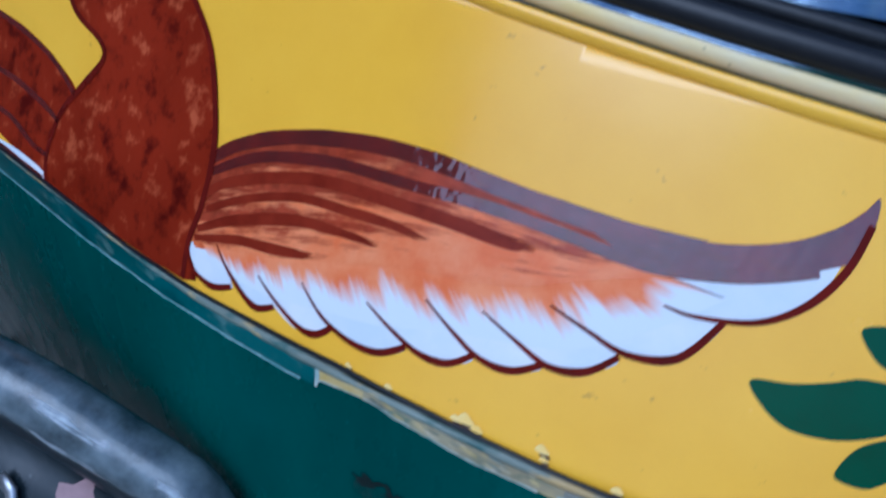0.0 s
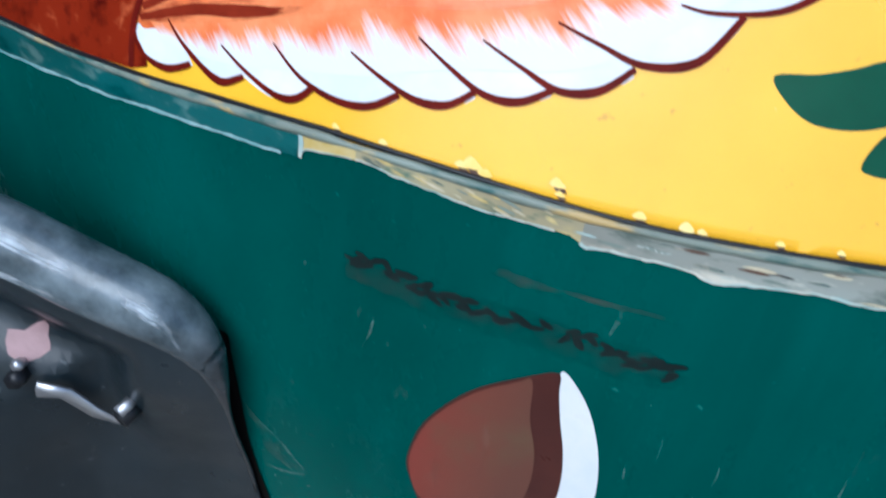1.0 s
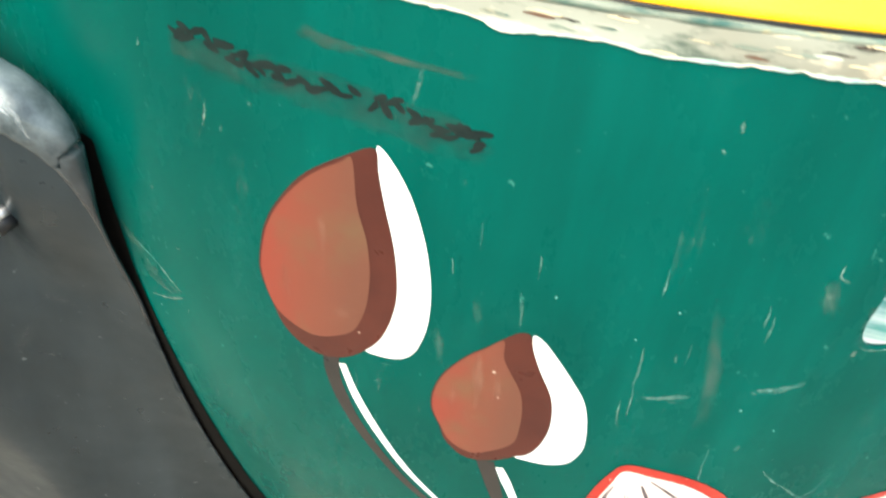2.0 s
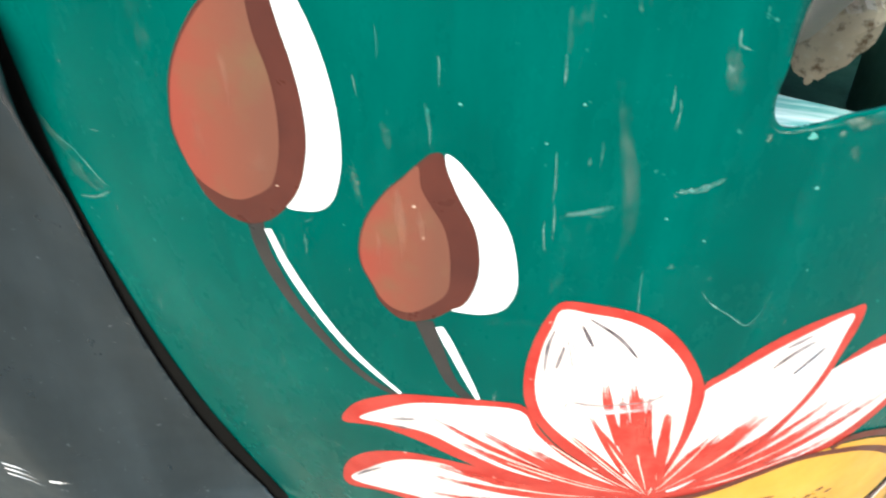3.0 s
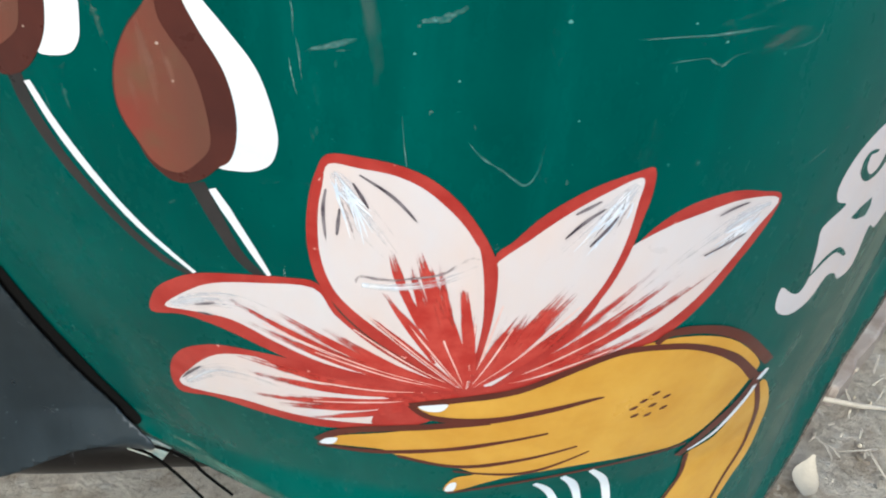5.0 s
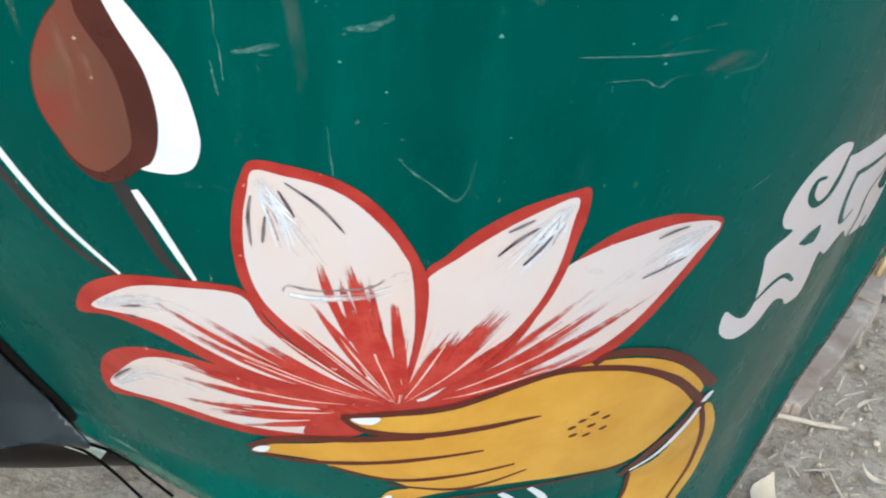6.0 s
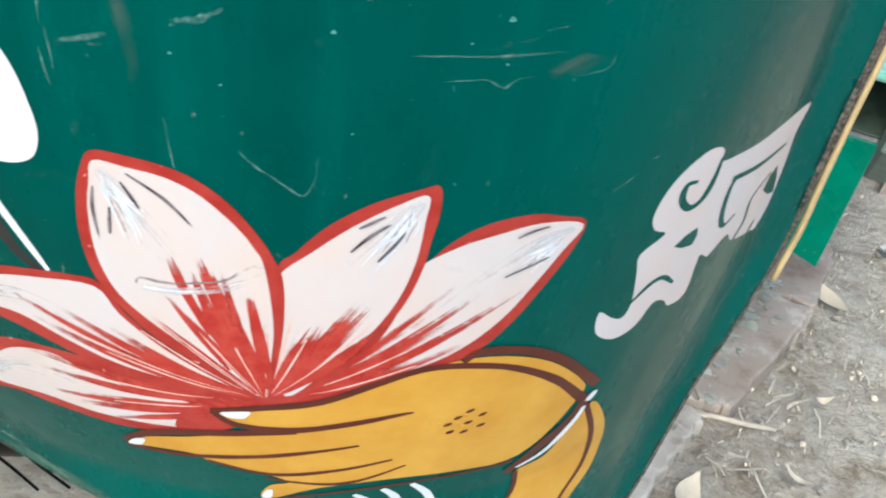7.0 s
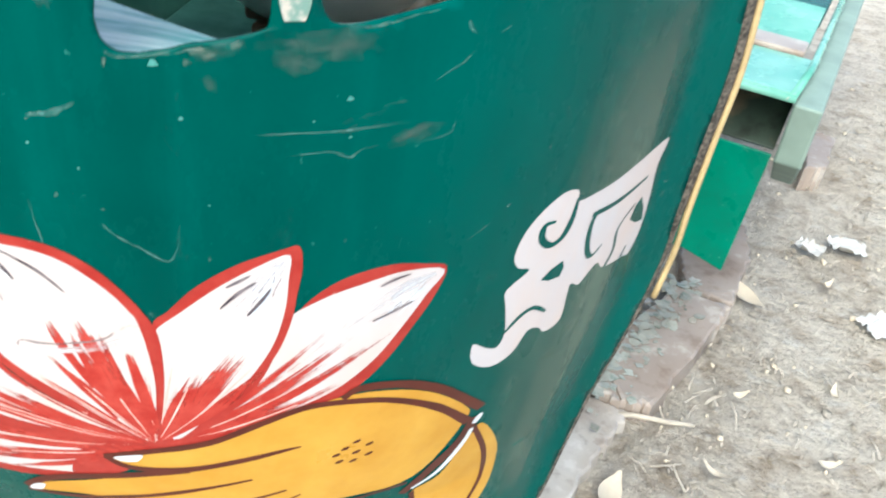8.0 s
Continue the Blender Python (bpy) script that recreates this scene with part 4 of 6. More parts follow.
def build_bowl():
    bm, profile, rings = bmesh.new(), [(0.001, 0.0), (0.03, 0.002), (0.058, 0.012), (0.082, 0.033), (0.098, 0.062), (0.106, 0.1), (0.112, 0.103), (0.108, 0.098), (0.094, 0.062), (0.078, 0.037), (0.05, 0.016), (0.001, 0.006)], []
    for r, h in profile:
        rings.append([bm.verts.new((r * math.cos(a), r * math.sin(a), h)) for a in (2 * math.pi * k / 48 for k in range(48))])
    for a, b in zip(rings, rings[1:]):
        for k in range(48):
            bm.faces.new((a[k], a[(k + 1) % 48], b[(k + 1) % 48], b[k]))
    bm.transform(pose(0.36, 0.545, 0.624, 8, 0, 0) @ Matrix.Scale(0.92, 4))
    tagged(part("metal_bowl", bm, BOWL), "dull silver metal bowl on torn board inside the opening", "bowl")


def build_board():
    """A flaking board that lies on the inner shelf, its torn lip hanging over the edge."""
    lip = glide(mm([(404, 633), (408, 636), (411.5, 633.5), (414, 629.7), (418, 625.2), (423.3, 622), (427.4, 618.3), (430.1, 620.9), (436.3, 626.6), (444.5, 633), (452, 641), (458, 652)]), False, 4)
    bm, rng, rows = bmesh.new(), random.Random(4), []
    for i, p in enumerate(lip):
        q = Vector((p.x + rng.uniform(-0.001, 0.001), 0.50, p.y + rng.uniform(-0.0015, 0.0015)))
        top = 0.6475 + 0.02 * i / len(lip)
        rows.append([bm.verts.new(v) for v in (q, q.lerp(Vector((p.x, 0.503, top)), 0.6) + Vector((0, -0.004, 0)), Vector((p.x, 0.5, top + rng.uniform(-0.001, 0.001))), Vector((p.x, 0.56, top + 0.012)), Vector((p.x + 0.02, 0.70, top + 0.012)))])
    for a, b in zip(rows, rows[1:]):
        for k in range(4):
            bm.faces.new((a[k], b[k], b[k + 1], a[k + 1]))
    board = tagged(part("torn_board", bm, CARD, None, "", False), "torn flaking pale board inside the opening", "board")
    solid(board, 0.003)
    tray = tagged(part("rusty_tray", box((0.11, 0.1, 0.012), pose(0.365, 0.58, 0.619, 0, 0, 4), 0.004), MOSSY), "rusty mossy tray under the metal bowl", "tray")
    part("tray_foot", box((0.09, 0.1, 0.058), pose(0.365, 0.57, 0.585), 0.003), RUSTY, tray)
    tagged(part("striped_block", box((0.07, 0.09, 0.05), pose(0.53, 0.56, 0.655, 0, 0, 12), 0.006), TEAL), "pale teal block on the shelf inside", "block")
    tagged(part("inner_stand", box((0.08, 0.1, 0.064), pose(0.53, 0.56, 0.598, 0, 0, 12), 0.004), INNER_GREEN, car))


build_board()
build_bowl()


# ---- kerb stones and litter on the ground ----
def ragged_slab(name, corners, height, material, label, category, seed):
    rng = random.Random(seed)
    top, n = [], len(corners)
    for i in range(n):
        a, b = Vector(corners[i]), Vector(corners[(i + 1) % n])
        for k in range(10):
            p = a.lerp(b, k / 10)
            top.append(Vector((p.x + rng.uniform(-0.0035, 0.0035), p.y + rng.uniform(-0.0035, 0.0035), height + rng.uniform(-0.0004, 0.0004))))
    bm = bmesh.new()
    f = bm.faces.new([bm.verts.new(p) for p in top])
    r = bmesh.ops.extrude_face_region(bm, geom=[f])
    for v in r["geom"]:
        if isinstance(v, bmesh.types.BMVert):
            v.co.z = -0.03
    edges = [e for e in bm.edges if all(v.co.z > 0 for v in e.verts)]
    bmesh.ops.bevel(bm, geom=edges, offset=0.004, segments=2, affect="EDGES", profile=0.5)
    bmesh.ops.triangulate(bm, faces=[f for f in bm.faces if len(f.verts) > 4])
    return tagged(part(name, bm, material, None, "", False), label, category)


ragged_slab("kerb_stone", [(0.718, 0.885), (0.765, 0.887), (0.887, 1.094), (0.916, 1.157), (0.83, 1.19), (0.70, 0.99), (0.675, 0.92)], 0.032, STONE, "flat pinkish stone slab sunk in the dust beside the vehicle", "stone", 1)
ragged_slab("kerb_stone", [(0.60, 0.66), (0.645, 0.705), (0.689, 0.795), (0.735, 0.878), (0.68, 0.905), (0.57, 0.72)], 0.02, PALE_STONE, "dusty pale concrete edge beside the vehicle", "stone", 2)
ragged_slab("kerb_stone", [(0.85, 1.205), (0.925, 1.175), (0.985, 1.32), (1.0, 1.45), (0.93, 1.48), (0.86, 1.32)], 0.026, STONE, "flat pinkish stone slab sunk in the dust beyond the first", "stone", 5)
ragged_slab("brick", [(1.17, 1.70), (1.22, 1.72), (1.29, 1.90), (1.235, 1.92)], 0.05, STONE, "pale worn brick lying on the ground", "brick", 3)


def leaf_mesh(length, width, curl):
    bm, rows = bmesh.new(), []
    for i in range(9):
        s = i / 8
        w = width * math.sin(math.pi * min(0.97, max(0.03, s)) ** 0.85) * 0.5
        rows.append([bm.verts.new((length * (s - 0.5), y, curl * (4 * (s - 0.5) ** 2) + abs(y) * 0.35)) for y in (-w, 0, w)])
    for a, b in zip(rows, rows[1:]):
        for k in (0, 1):
            bm.faces.new((a[k], a[k + 1], b[k + 1], b[k]))
    return bm


def lay_leaf(x, y, length, width, turn, tip=0.0, material=DRY_LEAF, label="curled pale dry leaf on the earth"):
    ob = tagged(part("dry_leaf", leaf_mesh(length, width, 0.012), material), label, "leaf", "dry leaves")
    ob.matrix_world = pose(x, y, 0.012, tip, 0, turn)


lay_leaf(0.962, 1.222, 0.085, 0.03, -60, 12)
lay_leaf(0.70, 0.735, 0.07, 0.032, 70, 15)
for i, (x, y, a) in enumerate(((0.90, 0.96, 20), (1.05, 1.0, 80), (0.84, 0.80, 140), (1.12, 1.3, 40), (1.0, 0.85, 10), (1.3, 1.35, 100), (1.18, 1.02, 60))):
    lay_leaf(x, y, 0.03 + 0.006 * (i % 3), 0.012, a, 10)
twig_line = [Vector((0.705, 0.872, 0.016)), Vector((0.74, 0.878, 0.017)), Vector((0.79, 0.879, 0.014)), Vector((0.826, 0.882, 0.013))]
tagged(part("twig", tube(twig_line, [0.0045, 0.004, 0.004, 0.003], 7), STRAW), "bare pale twig lying beside the vehicle", "twig")
tagged(part("rag", box((0.05, 0.03, 0.022), pose(0.705, 0.9, 0.018, 10, 8, 35), 0.009), INK), "dark crumpled rag against the stones", "rag")


def wrapper(x, y, size, seed):
    bm, rng, n = bmesh.new(), random.Random(seed), 9
    grid = [[bm.verts.new((size * (i / n - 0.5), size * 0.7 * (j / n - 0.5), 0.008 + 0.022 * abs(noise.noise(Vector((i * 0.5, j * 0.5, seed)))))) for i in range(n + 1)] for j in range(n + 1)]
    for a, b in zip(grid, grid[1:]):
        for i in range(n):
            bm.faces.new((a[i], a[i + 1], b[i + 1], b[i]))
    ob = tagged(part("plastic_scrap", bm, FILM_WRAP), "crumpled dirty white plastic scrap on the earth", "plastic scrap", "plastic scraps")
    ob.matrix_world = pose(x, y, 0.004, 0, 0, rng.uniform(0, 180))


wrapper(1.19, 1.2, 0.075, 1)
wrapper(1.2, 1.45, 0.07, 2)
wrapper(1.12, 1.42, 0.05, 6)


def scatter(name, count, maker, material, label, category, seed):
    rng, bm = random.Random(seed), bmesh.new()
    for i in range(count):
        x = rng.uniform(0.5, 2.4)
        y = rng.uniform(0.45, 1.0) + (x - 0.4) * rng.uniform(-0.2, 1.6)
        maker(bm, rng, x, y)
    tagged(part(name, bm, material, None, "", True), label, category, kind="stuff")


def crumb(bm, rng, x, y):
    r = 0.001 + 0.0042 * rng.random() ** 5
    m = pose(x, y, 0.002 + r * 0.3, rng.uniform(0, 90), rng.uniform(0, 90), rng.uniform(0, 90))
    vs = [bm.verts.new(m @ Vector((a * r * rng.uniform(0.6, 1.2), b * r * rng.uniform(0.6, 1.2), c * r * rng.uniform(0.3, 0.7)))) for a, b, c in ((1, 0, 0), (-1, 0, 0), (0, 1, 0), (0, -1, 0), (0, 0, 1), (0, 0, -1))]
    for i, j, k in ((0, 2, 4), (2, 1, 4), (1, 3, 4), (3, 0, 4), (2, 0, 5), (1, 2, 5), (3, 1, 5), (0, 3, 5)):
        bm.faces.new((vs[i], vs[j], vs[k]))


def straw_bit(bm, rng, x, y):
    length, a = 0.006 + 0.045 * rng.random() ** 2.5, rng.uniform(0, math.pi)
    d, z = Vector((math.cos(a), math.sin(a), rng.uniform(-0.1, 0.15))) * length / 2, 0.006
    n = Vector((-math.sin(a), math.cos(a), 0)) * rng.uniform(0.0004, 0.0012)
    c, bend = Vector((x, y, z)), Vector((0, 0, 0.004)) + n * rng.uniform(-4, 4)
    pts = [c - d, c + bend, c + d]
    vs = [(bm.verts.new(p + n), bm.verts.new(p - n)) for p in pts]
    for (p, q), (r, s) in zip(vs, vs[1:]):
        bm.faces.new((p, q, s, r))


scatter("crumbs", 9000, crumb, EARTH, "small pale stones and crumbs of earth", "pebbles", 31)
def chip(bm, rng, x, y):
    r, n = 0.0012 + 0.0055 * rng.random() ** 3, rng.randint(4, 6)
    m = pose(x, y, 0.006, rng.uniform(-20, 20), rng.uniform(-20, 20), rng.uniform(0, 360))
    long = rng.uniform(0.8, 2.2)
    ring = [m @ Vector((math.cos(6.283 * k / n) * r * long * rng.uniform(0.6, 1.2), math.sin(6.283 * k / n) * r * rng.uniform(0.6, 1.2), 0)) for k in range(n)]
    up, down = [bm.verts.new(p + Vector((0, 0, 0.001))) for p in ring], [bm.verts.new(p - Vector((0, 0, 0.004))) for p in ring]
    bm.faces.new(up)
    for k in range(n):
        bm.faces.new((down[k], down[(k + 1) % n], up[(k + 1) % n], up[k]))


scatter("earth_chips", 1500, chip, EARTH, "pale flat chips of dry earth and leaf", "chips", 33)
scatter("leaf_litter", 420, chip, DRY_LEAF, "small broken bits of dry leaf", "leaf litter", 35)
scatter("straw", 1900, straw_bit, STRAW, "bits of straw and dry grass", "straw", 32)


def paint_flakes():
    """Flat flakes of old green paint and dust along the foot of the body."""
    rng, bm = random.Random(44), bmesh.new()
    for i in range(420):
        f = rng.random()
        x, y = 0.66 + 0.2 * f + rng.gauss(0, 0.018), 0.86 + 0.36 * f + rng.gauss(0, 0.02)
        r, turn = 0.0012 + 0.012 * rng.random() ** 3, rng.uniform(0, 6.3)
        m = pose(x, y, 0.034 if f < 0.9 else 0.03, rng.uniform(-12, 12), rng.uniform(-12, 12), math.degrees(turn))
        n = rng.randint(4, 6)
        ring = [m @ Vector((math.cos(6.283 * k / n) * r * rng.uniform(0.5, 1.2), math.sin(6.283 * k / n) * r * rng.uniform(0.5, 1.2), 0)) for k in range(n)]
        up, down = [bm.verts.new(p + Vector((0, 0, 0.0006))) for p in ring], [bm.verts.new(p) for p in ring]
        bm.faces.new(up)
        for k in range(n):
            bm.faces.new((down[k], down[(k + 1) % n], up[(k + 1) % n], up[k]))
    tagged(part("paint_flakes", bm, FLAKE, None, "", False), "pale green paint flakes and dust along the body's foot", "paint flakes", kind="stuff")


paint_flakes()

# ---- the painted bird ----
Y = lean
bird = patch("painted_bird", [(-29.7, 791.3), (-30.1, 801.5), (-24.3, 818.6), (-12.3, 832.9), (-2.4, 845), (-6.5, 850.6), (-22.1, 855), (-31.9, 862.4), (-31.5, 875.5), (4.8, 889.4), (35.4, 882.4), (51.8, 867.9), (59.5, 851.3), (62.7, 836.7), (61.5, 820.1), (58.1, 805.8), (58.4, 793.9)], RUST, car, 3, Y, "painted mottled red-brown bird body with spread wings")
stroke("outline", [(-28.5, 791.3), (-30.1, 801.5), (-24.3, 818.6), (-12.3, 832.9), (-2.4, 845), (-6.5, 850.6), (-22.1, 855), (-31.9, 862.4)], (2.2, 2.6, 2), DULL_MAROON, bird, 5, Y)
stroke("outline", [(35.4, 882.4), (51.8, 867.9), (59.5, 851.3), (62.7, 836.7), (61.5, 820.1), (58.1, 805.8), (58.3, 794.3)], (2, 2.6, 2.4, 2), DULL_MAROON, bird, 5, Y)
for points in ([(58.9, 806.2), (70.9, 811.4), (79.9, 802.6), (79.9, 800.8), (71.8, 797.6), (62.8, 799.5)], [(70.7, 811.3), (75, 811.3), (92.6, 811.6), (97.6, 803.6), (90.9, 799.5), (81.3, 802.4)], [(88.9, 811.8), (108, 814.5), (120, 805.9), (115.5, 802.4), (107.2, 800.5), (94.2, 805.3)], [(105.8, 817), (127.5, 820.6), (144.8, 810.8), (137.3, 805.8), (125.5, 804.9), (113.7, 809.3)], [(128.5, 822.6), (145.8, 827.4), (165.2, 816.1), (158.2, 811.2), (147.5, 810.5), (136.9, 814.5)], [(147.3, 828.8), (163.9, 829.3), (184.2, 820.4), (176.7, 816), (166.6, 816), (155.5, 821.6)], [(163.9, 832.3), (183.1, 837.3), (203.1, 828.8), (195.8, 822.6), (184.5, 820.4), (173.5, 825)], [(182, 838.4), (209.3, 851.2), (225.2, 844.3), (217.4, 833.1), (204.4, 829.9), (192.1, 832.9)], [(208.5, 851.7), (224.5, 856.9), (246.4, 865), (243, 853.9), (233.1, 846.8), (214.1, 844.4)]):
    patch("feather", points, WHITE, bird, 1, Y, "white painted flight feather")
patch("wing", [(61.7, 834.2), (74, 844.2), (93.5, 852.8), (117.3, 859.3), (139.4, 861.9), (160.1, 862.2), (179.7, 861), (194.9, 860.8), (209.3, 861), (222.7, 862.8), (235.1, 866.7), (243.9, 871.9), (248.8, 876.9), (251.2, 880.5), (252.1, 874.5), (250.7, 866.3), (245.4, 863), (228.8, 856.4), (210.8, 851.9), (205, 849), (191, 845), (175.1, 838.6), (157.4, 833.9), (141.3, 831.7), (124.7, 825.8), (105.8, 820.3), (91.5, 815), (75.3, 811), (59.2, 807.2)], ORANGE, bird, 2, Y, "orange wing with brown brush strokes")
patch("wing_tip", [(179.7, 861), (194.9, 860.8), (209.3, 861), (222.7, 862.8), (235.1, 866.7), (243.9, 871.9), (248.8, 876.9), (251.2, 880.5), (252.1, 874.5), (250.7, 866.3), (245.4, 863), (235, 858.1), (224.9, 855.6), (209.9, 854.2), (195.3, 854.2)], MAROON, bird, 3, Y, "dark glossy wing tip")
for points in ([(57.8, 803.8), (62.9, 799), (71.8, 797.9), (80.3, 801.4)], [(71, 811), (76.3, 806.5), (85.4, 801.5), (92, 800), (98.6, 803.2)], [(90.3, 809.3), (99.1, 804.8), (109.2, 801.4), (115.6, 802.1), (120.5, 806.2)], [(107, 814.1), (116.3, 807.8), (127.5, 804.9), (137.3, 805.8), (145.2, 810.6)], [(130.2, 817.6), (139.1, 813.7), (149.3, 810.5), (158.3, 811.1), (165.7, 816.3)], [(148.2, 825.2), (157.7, 820), (167.5, 815.8), (176.7, 816), (184.8, 820.6)], [(165, 828.1), (175.4, 824.1), (186.1, 820.6), (195.8, 822.5), (203.3, 828.9)], [(182.7, 835.7), (193.7, 832.7), (205.1, 830.1), (217.4, 833.1), (225.5, 844.4)], [(210.5, 844.5), (218.5, 844), (233.1, 846.7), (243.1, 853.6), (249.2, 863.5), (251.5, 874.3)]):
    stroke("feather_outline", points, (0.5, 1.3, 2.2, 1.6), DULL_MAROON, bird, 4, Y)
stroke("wing_stroke", [(62.6, 834.9), (74.2, 843.4), (93.7, 852.1), (117.6, 858.3), (139.7, 860.5), (164.1, 859.6), (186.4, 858.9), (199.8, 859), (216.6, 860.2)], (3.4, 4.2, 4.6, 5.0, 4.0), MAROON, bird, 4, Y)
stroke("wing_stroke", [(62.7, 830.5), (77.7, 840), (90.8, 845.3), (111.5, 850.4), (134.6, 852.4), (158.9, 854), (181.7, 853.7), (197.2, 852.6), (211.6, 853.3), (228.7, 856.6), (243.2, 861.8)], (2.5, 3.4, 3.2, 3.4, 3.2), MAROON, bird, 4, Y)
stroke("wing_stroke", [(61.4, 822.8), (70, 829.7), (88, 838.2), (108.9, 844.3), (132.4, 846.3), (153.9, 847.2), (167.5, 847.1), (176.8, 848.6)], (2.6, 3.4, 3.6, 3.8, 3), LINE_BRUSH, bird, 4, Y)
stroke("wing_stroke", [(63.3, 819), (80.6, 829.1), (100, 836.6), (118.6, 839.2), (133.9, 840.5), (145.3, 839.8)], (2.2, 2.6, 3.0, 1.5), LINE_BRUSH, bird, 4, Y)
stroke("wing_stroke", [(60.9, 811.7), (77.6, 821.3), (99.5, 829.8), (116.2, 832.6), (131.9, 833.5)], (2.0, 3.6, 3.0, 1.5), LINE_BRUSH, bird, 4, Y)
stroke("wing_stroke", [(60.3, 808.6), (79.1, 815.7), (93.1, 818.8), (110.2, 823)], (1.6, 3.0, 3.4, 2.0), LINE_BRUSH, bird, 4, Y)
patch("wing", [(-15.7, 828.1), (-37.2, 836.3), (-59.7, 839.2), (-78.6, 840.4), (-108.4, 839.2), (-99.5, 804.2), (-67, 795.7), (-38.9, 793.8), (-30.5, 794.9), (-27, 813.4)], RUST, bird, 2, Y)
patch("feather", [(-66.4, 793.6), (-48, 794.8), (-30.2, 793.9), (-30.7, 791.3), (-47.5, 791.3), (-63.7, 791.3), (-83.8, 791.3)], WHITE, bird, 4, Y)
for points in ([(-98.2, 839.6), (-78.5, 840), (-55.1, 838.8), (-32.6, 834.6), (-17.1, 827.6)], [(-82.8, 818.9), (-59.1, 819.7), (-36.5, 817.5), (-25.4, 815)], [(-78.9, 804.1), (-59.9, 805), (-40.7, 800.8), (-29.9, 800.6)], [(-78.3, 791.3), (-63.5, 791.3), (-47.4, 791.3), (-30.6, 791.3)]):
    stroke("wing_stroke", points, (2.0, 2.6, 2.0), MAROON, bird, 5, Y)


def flow_sheet(name, upper, lower, n, rows, material, layer, label, depth=None, parent=None):
    """A sheet of paint between two lines; its texture runs along them."""
    top, foot = (glide(mm(line), False, 12) for line in (upper, lower))
    at = lambda line, f: line[min(int(f * (len(line) - 1)), len(line) - 2)].lerp(line[min(int(f * (len(line) - 1)) + 1, len(line) - 1)], f * (len(line) - 1) % 1.0)
    bm = bmesh.new()
    uv = bm.loops.layers.uv.new("along")
    grid = [[bm.verts.new(on_front(depth or Y, *at(top, i / n).lerp(at(foot, i / n), k / rows), layer * LAYER)) for k in range(rows + 1)] for i in range(n + 1)]
    for i in range(n):
        for k in range(rows):
            f = bm.faces.new((grid[i][k], grid[i][k + 1], grid[i + 1][k + 1], grid[i + 1][k]))
            for loop, (p, q) in zip(f.loops, ((i, k), (i, k + 1), (i + 1, k + 1), (i + 1, k))):
                loop[uv].uv = (p / n, q / rows)
    return part(name, bm, material, parent or bird, label)


flow_sheet("wing_face", [(61.5, 834), (74, 843), (93.5, 851), (117.3, 857), (139.4, 860), (160.1, 860), (179.7, 859), (196, 857), (210, 856), (226, 857), (243, 862)], [(59.6, 807.6), (75.3, 811), (91.5, 815.5), (105.8, 820.5), (124.7, 826), (141.3, 831), (157.4, 833.5), (175.1, 838), (190, 844.5), (206, 850), (243, 861)], 90, 16, WING_PAINT, 2.4, "orange wing streaked with red-brown brush marks")
flow_sheet("feather_blend", [(62, 810), (75, 813.5), (90.5, 818), (105, 823), (123.5, 829), (140, 833.5), (156, 836.5), (174, 841), (189, 847), (206, 852)], [(70, 805), (84, 804.5), (100, 806), (117, 809.5), (136, 813), (154, 818.5), (170, 822), (189, 826), (207, 836), (226, 851)], 110, 14, BLEND_PAINT, 2.2, "soft brushed run of orange into the white feathers")
sprig = patch("painted_leaf", [(235.5, 833.2), (239.4, 828.2), (246.1, 824.4), (253.8, 823.8), (261.5, 825.1), (269.4, 828.4), (278.4, 833.8), (285.6, 839.3), (274.7, 840.9), (265.5, 840.5), (259.4, 839.9), (253.5, 837.5), (244.9, 834.9)], LEAF, car, 1, Y, "dark green painted leaf")
for points in ([(256.5, 851), (261.4, 853.1), (270.5, 853.7), (278.2, 846), (274.7, 841.1), (264.5, 843.5), (259.9, 846.4)], [(261.5, 815.5), (261.4, 818.9), (264.1, 823.8), (268.5, 826.9), (274.3, 829.1), (283.7, 830.3), (280.2, 824.6), (275.5, 819.9), (271.8, 816.5), (268.2, 814.7)], [(276.1, 810.9), (276.4, 815.1), (277.8, 818.5), (286.1, 823.4), (286.9, 815.1), (280.7, 809.7)]):
    patch("leaf", points, LEAF, sprig, 1, Y)

